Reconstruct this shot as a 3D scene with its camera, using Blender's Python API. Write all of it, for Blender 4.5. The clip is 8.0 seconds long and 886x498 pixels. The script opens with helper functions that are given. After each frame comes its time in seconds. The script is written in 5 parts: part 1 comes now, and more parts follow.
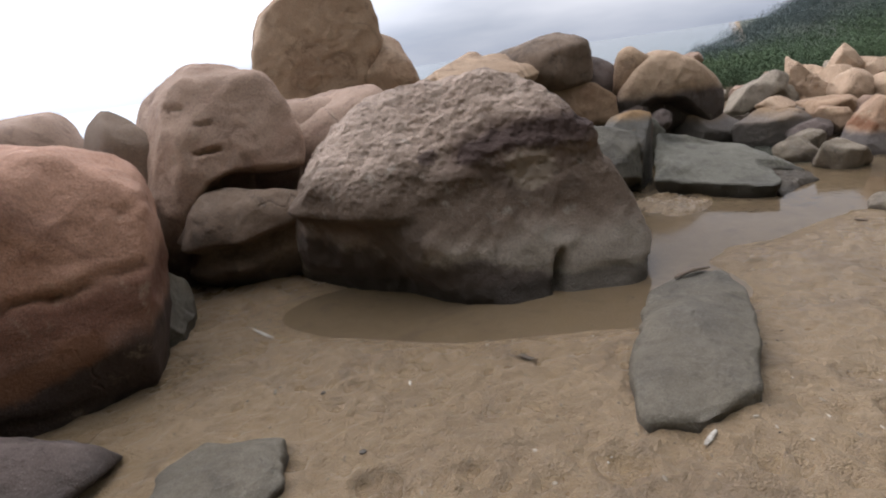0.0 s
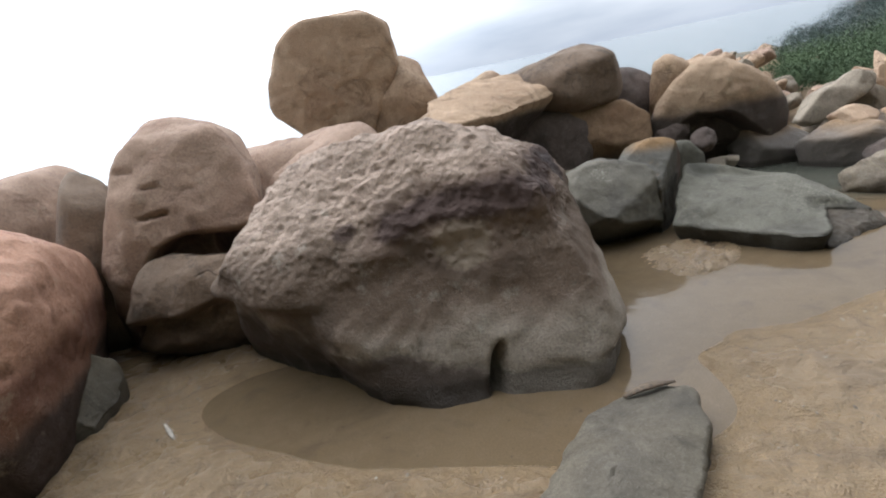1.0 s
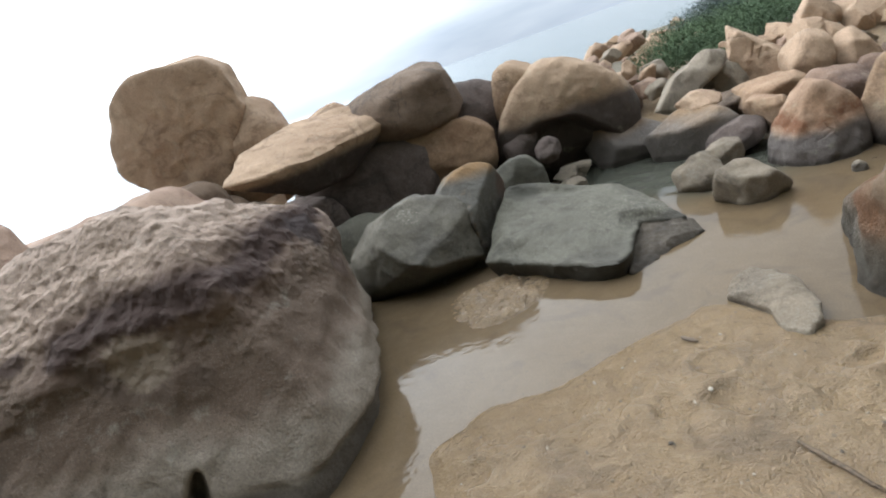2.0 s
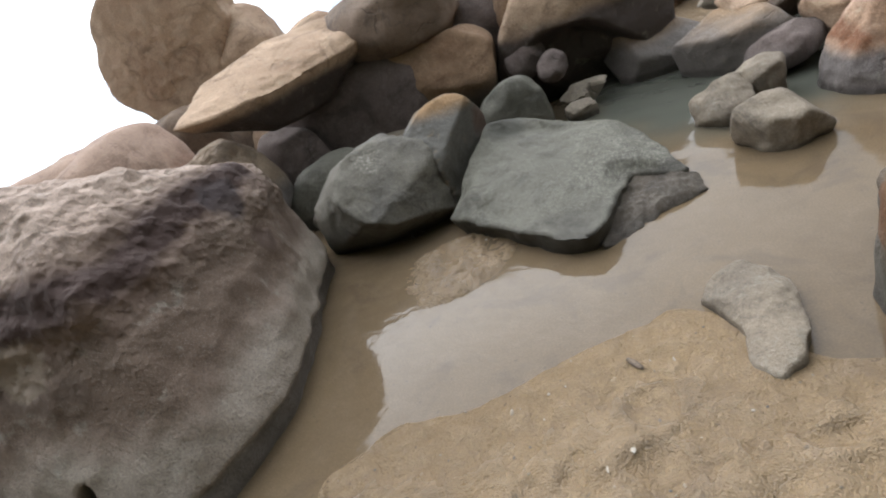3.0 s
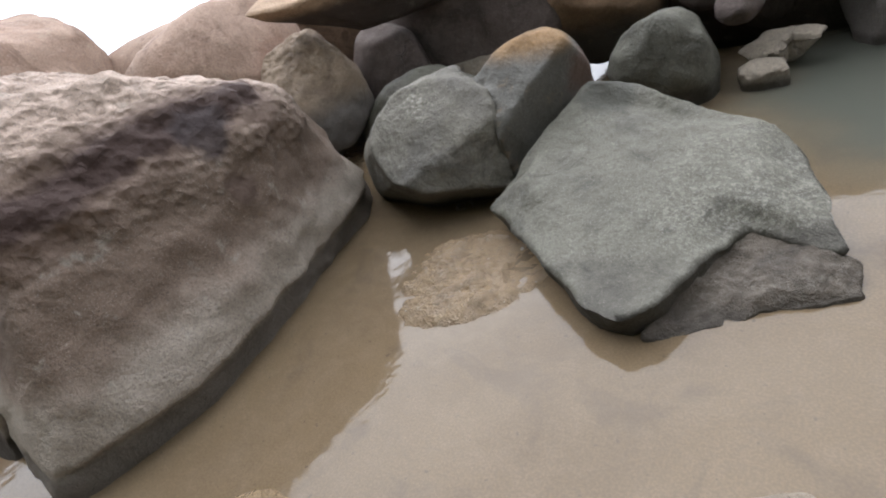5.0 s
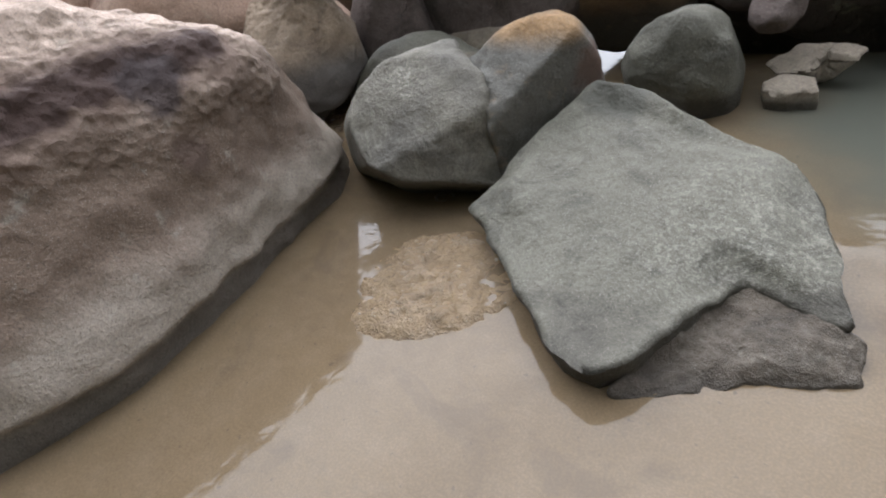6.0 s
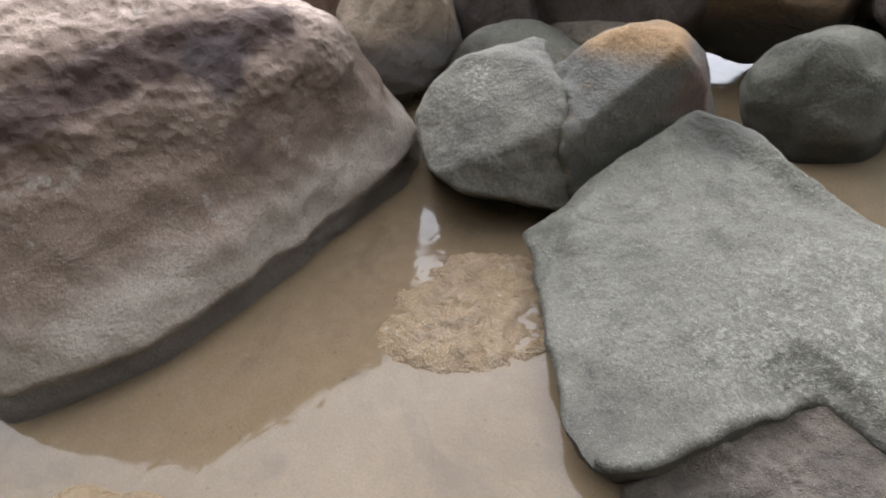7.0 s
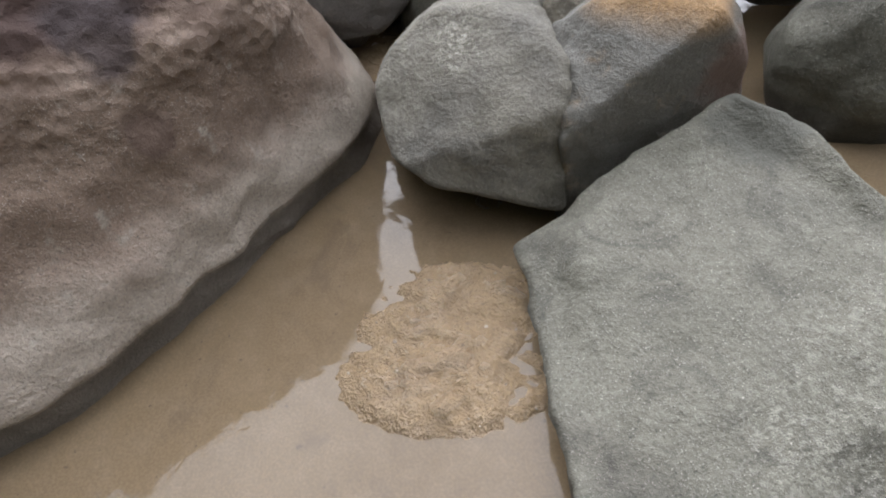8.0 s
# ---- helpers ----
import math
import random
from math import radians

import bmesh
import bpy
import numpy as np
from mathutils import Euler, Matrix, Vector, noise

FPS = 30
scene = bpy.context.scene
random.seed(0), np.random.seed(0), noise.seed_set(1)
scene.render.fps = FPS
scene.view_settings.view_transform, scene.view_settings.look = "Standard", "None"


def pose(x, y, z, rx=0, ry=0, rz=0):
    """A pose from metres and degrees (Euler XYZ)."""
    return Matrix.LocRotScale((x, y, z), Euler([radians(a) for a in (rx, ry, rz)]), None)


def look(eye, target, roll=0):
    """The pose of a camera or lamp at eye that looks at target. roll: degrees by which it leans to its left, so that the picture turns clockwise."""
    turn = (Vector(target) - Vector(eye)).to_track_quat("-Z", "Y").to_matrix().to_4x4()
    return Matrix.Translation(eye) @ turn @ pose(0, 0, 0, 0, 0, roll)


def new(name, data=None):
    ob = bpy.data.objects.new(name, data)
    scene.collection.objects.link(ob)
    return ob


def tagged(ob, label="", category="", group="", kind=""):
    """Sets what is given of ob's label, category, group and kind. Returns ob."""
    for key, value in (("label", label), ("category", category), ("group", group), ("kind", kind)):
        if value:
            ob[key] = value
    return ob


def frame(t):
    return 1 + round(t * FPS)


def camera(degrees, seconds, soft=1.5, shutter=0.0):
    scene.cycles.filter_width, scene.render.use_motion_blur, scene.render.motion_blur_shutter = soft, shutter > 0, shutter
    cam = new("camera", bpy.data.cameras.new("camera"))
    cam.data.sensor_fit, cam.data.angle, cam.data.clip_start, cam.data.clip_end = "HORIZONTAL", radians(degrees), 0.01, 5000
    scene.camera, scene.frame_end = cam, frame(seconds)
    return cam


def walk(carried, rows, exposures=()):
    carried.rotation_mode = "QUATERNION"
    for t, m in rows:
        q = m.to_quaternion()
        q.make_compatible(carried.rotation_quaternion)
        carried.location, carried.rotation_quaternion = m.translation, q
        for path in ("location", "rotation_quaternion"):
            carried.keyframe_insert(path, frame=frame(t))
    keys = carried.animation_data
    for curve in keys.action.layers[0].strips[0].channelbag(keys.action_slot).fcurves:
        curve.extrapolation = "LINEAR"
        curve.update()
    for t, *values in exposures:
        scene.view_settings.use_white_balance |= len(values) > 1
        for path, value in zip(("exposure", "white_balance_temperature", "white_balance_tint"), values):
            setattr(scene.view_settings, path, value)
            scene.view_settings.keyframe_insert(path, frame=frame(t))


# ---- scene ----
cam = camera(78.31, 8.0, soft=2.0)
PATH = [
    (0, (-0.141, 0.020, 1.463), (0.044, 2.853, 0.496), -7.92),
    (0.5, (0.267, 0.363, 1.500), (0.255, 3.191, 0.501), -9.35),
    (1, (0.886, 0.640, 1.617), (0.575, 3.484, 0.714), -11.63),
    (1.5, (1.603, 0.861, 1.629), (1.259, 3.695, 0.705), -11.52),
    (2, (2.308, 1.205, 1.503), (2.069, 4.056, 0.600), -19.73),
    (2.2, (2.619, 1.229, 1.466), (2.320, 4.041, 0.463), -22.93),
    (3.3, (3.071, 2.070, 1.513), (2.096, 4.562, 0.157), -23.26),
    (3.5, (3.159, 2.163, 1.506), (2.006, 4.569, 0.135), -23.04),
    (4, (3.315, 2.408, 1.450), (1.949, 4.668, 0.027), -23.68),
    (4.5, (3.480, 2.778, 1.406), (1.973, 4.879, -0.116), -21.19),
    (4.7, (3.552, 2.873, 1.390), (1.896, 4.865, -0.122), -23.36),
    (5.8, (3.452, 3.143, 1.349), (1.814, 5.089, -0.243), -13.24),
    (6, (3.468, 3.263, 1.373), (1.845, 5.109, -0.348), -14.30),
    (6.5, (3.461, 3.466, 1.401), (1.725, 5.141, -0.383), -14.59),
    (7, (3.462, 3.593, 1.417), (1.507, 5.018, -0.357), -12.29),
    (7.5, (3.286, 3.780, 1.400), (1.456, 5.112, -0.569), -12.76),
    (8, (3.047, 3.948, 1.417), (1.412, 5.261, -0.728), -11.80),
]
walk(cam, [(t, look(eye, target, roll)) for t, eye, target, roll in PATH],
     exposures=((0, -0.76, 6350, 16), (1, -0.42, 6220, 11), (2, -0.36, 6150, 8), (3.5, -0.24, 6150, 12), (6, 0.04, 6050, 13), (8, 0.22, 6100, 14)))

# ---- world and sun: bright overcast daylight over a beach ----
world = bpy.data.worlds.new("overcast_sky")
scene.world = world
world.use_nodes = True
wn, wl = world.node_tree.nodes, world.node_tree.links
wn.clear()
w_out = wn.new("ShaderNodeOutputWorld")
w_bg = wn.new("ShaderNodeBackground")
w_sky = wn.new("ShaderNodeTexSky")
w_sky.sky_type, w_sky.sun_disc = "NISHITA", False
w_sky.sun_elevation, w_sky.sun_rotation = radians(46), radians(-42)
w_sky.dust_density = 3.0
w_co = wn.new("ShaderNodeTexCoord")
w_map = wn.new("ShaderNodeMapping")
w_map.inputs["Scale"].default_value = (1.6, 1.6, 7.0)
w_noise = wn.new("ShaderNodeTexNoise")
w_noise.inputs["Scale"].default_value, w_noise.inputs["Detail"].default_value = 1.3, 6.0
w_ramp = wn.new("ShaderNodeValToRGB")
w_ramp.color_ramp.elements[0].position, w_ramp.color_ramp.elements[1].position = 0.30, 0.62
w_ramp.color_ramp.elements[0].color = (12.0, 13.0, 14.4, 1)
w_ramp.color_ramp.elements[1].color = (21.0, 21.1, 21.2, 1)
w_mix = wn.new("ShaderNodeMixRGB")
w_mix.inputs["Fac"].default_value = 0.86
wl.new(w_co.outputs["Generated"], w_map.inputs["Vector"])
wl.new(w_map.outputs["Vector"], w_noise.inputs["Vector"])
wl.new(w_noise.outputs["Fac"], w_ramp.inputs["Fac"])
wl.new(w_sky.outputs["Color"], w_mix.inputs["Color1"])
wl.new(w_ramp.outputs["Color"], w_mix.inputs["Color2"])
# the cloud cover is brighter overhead, and blue-grey with haze near the horizon
w_sep = wn.new("ShaderNodeSeparateXYZ")
w_up = wn.new("ShaderNodeValToRGB")
w_up.color_ramp.elements[0].position, w_up.color_ramp.elements[1].position = 0.0, 1.0
w_up.color_ramp.elements[0].color, w_up.color_ramp.elements[1].color = (0.66, 0.705, 0.76, 1), (1.5, 1.5, 1.5, 1)
for place, tone in ((0.09, (0.90, 0.935, 0.97, 1)), (0.26, (1.12, 1.12, 1.12, 1))):
    w_up.color_ramp.elements.new(place).color = tone
w_mul = wn.new("ShaderNodeMixRGB")
w_mul.blend_type = "MULTIPLY"
w_mul.inputs["Fac"].default_value = 1.0
wl.new(w_co.outputs["Generated"], w_sep.inputs[0])
wl.new(w_sep.outputs["Z"], w_up.inputs["Fac"])
wl.new(w_mix.outputs["Color"], w_mul.inputs["Color1"])
wl.new(w_up.outputs["Color"], w_mul.inputs["Color2"])
# a wide glow where the sun stands behind the cloud
SUN_FROM = Vector((-0.465, 0.517, 0.719))
w_dot = wn.new("ShaderNodeVectorMath")
w_dot.operation = "DOT_PRODUCT"
w_dot.inputs[1].default_value = SUN_FROM
w_glow = wn.new("ShaderNodeMapRange")
w_glow.interpolation_type = "SMOOTHSTEP"
for key, val in (("From Min", 0.45), ("From Max", 1.0), ("To Min", 0.86), ("To Max", 3.0)):
    w_glow.inputs[key].default_value = val
w_sun = wn.new("ShaderNodeMixRGB")
w_sun.blend_type = "MULTIPLY"
w_sun.inputs["Fac"].default_value = 1.0
wl.new(w_co.outputs["Generated"], w_dot.inputs[0])
wl.new(w_dot.outputs["Value"], w_glow.inputs["Value"])
wl.new(w_mul.outputs["Color"], w_sun.inputs["Color1"])
wl.new(w_glow.outputs["Result"], w_sun.inputs["Color2"])
wl.new(w_sun.outputs["Color"], w_bg.inputs["Color"])
w_bg.inputs["Strength"].default_value = 0.1
wl.new(w_bg.outputs["Background"], w_out.inputs["Surface"])

sun_data = bpy.data.lights.new("sun", "SUN")
sun_data.energy, sun_data.angle, sun_data.color = 0.75, radians(70), (1.0, 0.96, 0.9)
sun = new("sun", sun_data)
sun.matrix_world = look(SUN_FROM * 40, (0, 0, 0))

# ---- materials ----


class Net:
    """A small helper that strings shader nodes together."""

    def __init__(self, name):
        self.mat = bpy.data.materials.new(name)
        self.mat.use_nodes = True
        self.n, self.l = self.mat.node_tree.nodes, self.mat.node_tree.links
        self.n.clear()
        self.out = self.n.new("ShaderNodeOutputMaterial")
        self.bsdf = self.n.new("ShaderNodeBsdfPrincipled")
        self.l.new(self.bsdf.outputs["BSDF"], self.out.inputs["Surface"])
        self.pos = self.n.new("ShaderNodeNewGeometry").outputs["Position"]

    def put(self, socket, value):
        if isinstance(value, (int, float)):
            socket.default_value = value
        elif isinstance(value, tuple):
            socket.default_value = (*value, 1) if len(socket.default_value) == 4 else value
        else:
            self.l.new(value, socket)

    def noise(self, scale, detail=4.0, rough=0.55, warp=0.0):
        nd = self.n.new("ShaderNodeTexNoise")
        nd.inputs["Scale"].default_value, nd.inputs["Detail"].default_value = scale, detail
        nd.inputs["Roughness"].default_value, nd.inputs["Distortion"].default_value = rough, warp
        self.l.new(self.pos, nd.inputs["Vector"])
        return nd.outputs["Fac"]

    def voronoi(self, scale):
        nd = self.n.new("ShaderNodeTexVoronoi")
        nd.inputs["Scale"].default_value = scale
        self.l.new(self.pos, nd.inputs["Vector"])
        return nd.outputs["Distance"]

    def cracks(self, scale):
        """Sparse, wandering hairline cracks."""
        nd = self.n.new("ShaderNodeTexNoise")
        nd.inputs["Scale"].default_value, nd.inputs["Detail"].default_value = 2.2, 4.0
        self.l.new(self.pos, nd.inputs["Vector"])
        bend = self.n.new("ShaderNodeVectorMath")
        bend.operation = "SCALE"
        bend.inputs["Scale"].default_value = 0.55
        self.l.new(nd.outputs["Color"], bend.inputs[0])
        add = self.n.new("ShaderNodeVectorMath")
        self.l.new(self.pos, add.inputs[0])
        self.l.new(bend.outputs["Vector"], add.inputs[1])
        vo = self.n.new("ShaderNodeTexVoronoi")
        vo.feature = "DISTANCE_TO_EDGE"
        vo.inputs["Scale"].default_value = scale
        self.l.new(add.outputs["Vector"], vo.inputs["Vector"])
        return self.math("MULTIPLY", self.span(vo.outputs["Distance"], 0.001, 0.007, 1.0, 0.0), self.span(self.noise(1.6, 3, 0.6), 0.53, 0.60))

    def span(self, value, lo, hi, a=0.0, b=1.0):
        nd = self.n.new("ShaderNodeMapRange")
        nd.interpolation_type = "SMOOTHSTEP"
        self.put(nd.inputs["Value"], value)
        for key, v in (("From Min", lo), ("From Max", hi), ("To Min", a), ("To Max", b)):
            nd.inputs[key].default_value = v
        return nd.outputs["Result"]

    def math(self, op, a, b=0.0):
        nd = self.n.new("ShaderNodeMath")
        nd.operation = op
        self.put(nd.inputs[0], a)
        self.put(nd.inputs[1], b)
        return nd.outputs[0]

    def mix(self, fac, a, b, mode="MIX"):
        nd = self.n.new("ShaderNodeMixRGB")
        nd.blend_type = mode
        self.put(nd.inputs["Fac"], fac)
        self.put(nd.inputs["Color1"], a)
        self.put(nd.inputs["Color2"], b)
        return nd.outputs["Color"]

    def z(self):
        nd = self.n.new("ShaderNodeSeparateXYZ")
        self.l.new(self.pos, nd.inputs[0])
        return nd.outputs["Z"]

    def apart(self, place):
        nd = self.n.new("ShaderNodeVectorMath")
        nd.operation = "DISTANCE"
        self.l.new(self.pos, nd.inputs[0])
        nd.inputs[1].default_value = place
        return nd.outputs["Value"]

    def beside(self, a, b):
        """Distance from the straight line between two places."""
        ab = Vector(b) - Vector(a)
        rel = self.n.new("ShaderNodeVectorMath")
        rel.operation = "SUBTRACT"
        self.l.new(self.pos, rel.inputs[0])
        rel.inputs[1].default_value = a
        dot = self.n.new("ShaderNodeVectorMath")
        dot.operation = "DOT_PRODUCT"
        self.l.new(rel.outputs["Vector"], dot.inputs[0])
        dot.inputs[1].default_value = ab / ab.length_squared
        share = self.n.new("ShaderNodeClamp")
        self.l.new(dot.outputs["Value"], share.inputs["Value"])
        foot = self.n.new("ShaderNodeVectorMath")
        foot.operation = "SCALE"
        foot.inputs[0].default_value = ab
        self.l.new(share.outputs["Result"], foot.inputs["Scale"])
        gap = self.n.new("ShaderNodeVectorMath")
        gap.operation = "DISTANCE"
        self.l.new(rel.outputs["Vector"], gap.inputs[0])
        self.l.new(foot.outputs["Vector"], gap.inputs[1])
        return gap.outputs["Value"]

    def bump(self, height, distance, strength=1.0):
        nd = self.n.new("ShaderNodeBump")
        nd.inputs["Strength"].default_value, nd.inputs["Distance"].default_value = strength, distance
        self.put(nd.inputs["Height"], height)
        self.l.new(nd.outputs["Normal"], self.bsdf.inputs["Normal"])


def granite(name, top, stain, low, line=0.25, band=0.2, grain=1.0, rough=0.85, patch=0.5, salt=0.25, streak=None, crust=0.0, crust_at=None, wet=0.05, pit=0.0, marks=(), brown=None, cracked=0.3, speckle=0.35, bands=()):
    """Weathered granite: a dry upper colour with stains, and a lower tone below a ragged line, tide-washed on most
    kinds, painted shade on a few.
    streak: (height, spread, colour) of a dark mineral band; crust: how much pale barnacle crust it carries, and where;
    wet: height to which the water keeps it damp; marks: (place, radius, colour) of single stains; bands: (places,
    width, colour) of streaks; some of both also carry painted shade."""
    k = Net(name)
    big = k.noise(1.1, 5, 0.6, 0.4)
    mid = k.noise(6.0, 6, 0.62, 0.3)
    fine = k.noise(70.0, 3, 0.6)
    grit = k.noise(260.0, 2, 0.5)
    col = k.mix(k.span(big, 0.52 - 0.1 * patch, 0.72), top, stain)
    col = k.mix(k.span(mid, 0.45, 0.75, 0.0, 0.55), col, tuple(min(1.0, c * 1.35 + 0.02) for c in top))
    col = k.mix(k.span(k.noise(2.7, 8, 0.7, 1.2), 0.50, 0.66, 0.0, 0.6), col, tuple(c * 0.55 for c in stain))
    col = k.mix(k.span(k.noise(14.0, 6, 0.72, 0.6), 0.54, 0.68, 0.0, 0.3), col, tuple(c * 0.5 for c in stain))
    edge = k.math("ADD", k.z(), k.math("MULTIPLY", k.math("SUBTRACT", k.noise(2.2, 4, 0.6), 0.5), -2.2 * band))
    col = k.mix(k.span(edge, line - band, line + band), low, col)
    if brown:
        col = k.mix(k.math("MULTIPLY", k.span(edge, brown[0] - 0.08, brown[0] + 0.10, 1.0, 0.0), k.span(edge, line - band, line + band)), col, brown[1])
    if streak:
        wave = k.math("ADD", k.z(), k.math("MULTIPLY", k.math("SUBTRACT", k.noise(1.7, 5, 0.65, 0.6), 0.5), -0.5))
        away = k.math("ABSOLUTE", k.math("SUBTRACT", wave, streak[0]))
        mask = k.math("MULTIPLY", k.span(away, 0.15 * streak[1], streak[1], 1.0, 0.0), k.span(k.noise(4.0, 5, 0.7), 0.33, 0.52))
        col = k.mix(k.math("MULTIPLY", mask, 0.92), col, streak[2])
    crack = k.cracks(0.9)
    col = k.mix(k.math("MULTIPLY", crack, cracked), col, tuple(c * 0.22 for c in stain))
    pale = tuple(min(0.8, c * 1.5 + 0.10) for c in top)
    col = k.mix(k.math("MULTIPLY", k.span(k.noise(9.0, 6, 0.7), 0.56, 0.72), salt), col, pale)
    col = k.mix(k.span(fine, 0.30, 0.75, 0.0, 0.55), k.mix(0.4, col, (0.03, 0.025, 0.02)), col)
    col = k.mix(k.span(grit, 0.60, 0.75, 0.0, speckle), col, (0.6, 0.55, 0.48))
    col = k.mix(k.span(k.noise(150.0, 2, 0.5), 0.58, 0.72, 0.0, speckle), col, (0.03, 0.025, 0.022))
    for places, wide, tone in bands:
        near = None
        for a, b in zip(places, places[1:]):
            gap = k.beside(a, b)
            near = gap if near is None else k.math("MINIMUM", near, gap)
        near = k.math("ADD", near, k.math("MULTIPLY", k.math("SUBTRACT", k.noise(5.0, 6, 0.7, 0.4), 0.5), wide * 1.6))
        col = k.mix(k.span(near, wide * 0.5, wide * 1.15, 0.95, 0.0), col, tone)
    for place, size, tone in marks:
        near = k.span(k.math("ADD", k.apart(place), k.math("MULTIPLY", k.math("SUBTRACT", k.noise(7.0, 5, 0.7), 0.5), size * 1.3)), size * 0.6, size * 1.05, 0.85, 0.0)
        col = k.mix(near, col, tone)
    if crust:
        where = k.math("MULTIPLY", k.span(k.noise(2.1, 4, 0.6, 0.5), 0.50, 0.66), k.span(k.noise(26.0, 6, 0.75, 0.4), 0.45, 0.72))
        if crust_at:
            where = k.math("MULTIPLY", k.span(k.noise(48.0, 5, 0.7, 0.3), 0.50, 0.60), k.span(k.math("ADD", k.apart(crust_at[0]), k.math("MULTIPLY", k.math("SUBTRACT", k.noise(4.0, 5, 0.7), 0.5), crust_at[1])), crust_at[1] * 0.3, crust_at[1] * 1.1, 1.0, 0.0))
        col = k.mix(k.math("MULTIPLY", where, crust), col, (0.35, 0.33, 0.275))
    damp = k.span(k.math("ADD", k.z(), k.math("MULTIPLY", k.math("SUBTRACT", k.noise(5.0, 4, 0.6), 0.5), -0.06)), wet - 0.02, wet + 0.025, 1.0, 0.0)
    col = k.mix(k.math("MULTIPLY", damp, 0.62), col, (0.035, 0.029, 0.022))
    # an even multiplier deepens the tone of all the stone
    col = k.mix(1.0, col, (0.74, 0.74, 0.735), "MULTIPLY")
    k.put(k.bsdf.inputs["Base Color"], col)
    k.put(k.bsdf.inputs["Roughness"], k.span(edge, line - band, line + band, 0.60, rough))
    k.put(k.bsdf.inputs["Specular IOR Level"], 0.3)
    if pit:
        cup = k.math("MULTIPLY", k.math("MINIMUM", k.voronoi(21.0), 0.6), k.span(k.z(), 0.5, 0.8, 0.0, 1.0))
        mid = k.math("ADD", mid, k.math("MULTIPLY", cup, pit))
    mid = k.math("SUBTRACT", mid, k.math("MULTIPLY", crack, cracked))
    h = k.math("ADD", k.math("MULTIPLY", mid, 0.7), k.math("ADD", k.math("MULTIPLY", fine, 0.14 * grain), k.math("MULTIPLY", grit, 0.10 * grain)))
    k.bump(h, 0.045, 1.0)
    return k.mat


TAN = granite("tan_granite", (0.64, 0.44, 0.28), (0.48, 0.30, 0.185), (0.11, 0.09, 0.075), 0.2, 0.15)
TAN_HIGH = granite("tan_granite_dry", (0.77, 0.545, 0.37), (0.61, 0.405, 0.265), (0.52, 0.34, 0.225), 0.3, 0.2)
PINK = granite("pink_granite", (0.60, 0.415, 0.305), (0.47, 0.285, 0.20), (0.15, 0.09, 0.065), 0.35, 0.15)
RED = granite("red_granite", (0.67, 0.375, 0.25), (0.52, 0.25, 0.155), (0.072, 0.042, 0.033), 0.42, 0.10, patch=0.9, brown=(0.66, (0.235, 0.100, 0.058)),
              bands=((((-2.30, 2.33, 0.36), (-1.98, 2.38, 0.32), (-1.72, 2.50, 0.40)), 0.09, (0.19, 0.085, 0.042)),))
# foot tone: tide stain, deepened to stand in for shade under the overhang
DARK_BAND, FOOT_STAIN_SHADE = (0.058, 0.034, 0.027), (0.070, 0.050, 0.038)
ARCH = ((0.33, 3.42, 0.90), (0.52, 3.45, 0.95), (0.78, 3.43, 0.95), (1.03, 3.43, 0.96), (1.16, 3.56, 0.95), (1.19, 3.74, 0.96), (1.20, 4.04, 0.98), (1.25, 4.30, 0.98), (1.31, 4.58, 0.97))
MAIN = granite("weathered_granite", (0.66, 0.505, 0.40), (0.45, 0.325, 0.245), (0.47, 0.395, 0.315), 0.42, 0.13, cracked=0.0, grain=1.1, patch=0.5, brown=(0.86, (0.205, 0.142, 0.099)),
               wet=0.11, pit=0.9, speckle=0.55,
               bands=((ARCH, 0.22, (0.175, 0.122, 0.092)), (ARCH, 0.115, DARK_BAND), (((-0.85, 3.79, 0.30), (-0.60, 3.60, 0.18), (-0.25, 3.40, 0.14), (0.26, 3.12, 0.08), (0.60, 3.08, 0.0)), 0.21, FOOT_STAIN_SHADE),
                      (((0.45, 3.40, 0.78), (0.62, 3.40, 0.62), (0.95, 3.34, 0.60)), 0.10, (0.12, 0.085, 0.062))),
               marks=(((-0.30, 3.30, -0.02), 0.50, FOOT_STAIN_SHADE), ((0.25, 3.15, -0.05), 0.42, FOOT_STAIN_SHADE), ((-0.75, 3.70, 0.02), 0.42, FOOT_STAIN_SHADE), ((-0.25, 3.28, 0.38), 0.30, (0.115, 0.085, 0.064)), ((0.06, 3.44, 0.92), 0.08, DARK_BAND),
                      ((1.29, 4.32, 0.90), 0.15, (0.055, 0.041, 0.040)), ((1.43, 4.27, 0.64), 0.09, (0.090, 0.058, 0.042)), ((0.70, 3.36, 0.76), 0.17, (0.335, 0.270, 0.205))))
GREY = granite("grey_washed_granite", (0.184, 0.176, 0.134), (0.112, 0.108, 0.084), (0.10, 0.092, 0.075), 0.02, 0.05, cracked=0.0, grain=0.7, speckle=0.6, rough=0.72, salt=0.12,
               wet=0.125, crust=0.42, crust_at=((3.34, 4.86, 0.17), 0.46), marks=(((2.72, 5.46, 0.45), 0.17, (0.085, 0.083, 0.066)), ((2.68, 5.31, 0.40), 0.045, (0.30, 0.29, 0.24)), ((2.95, 5.44, 0.43), 0.035, (0.34, 0.33, 0.28))))
SPLIT = granite("grey_split_granite", (0.215, 0.196, 0.152), (0.150, 0.139, 0.116), (0.10, 0.092, 0.075), 0.06, 0.06, cracked=0.0, rough=0.72, salt=0.12,
                crust=0.9, crust_at=((1.82, 5.18, 0.58), 0.14))
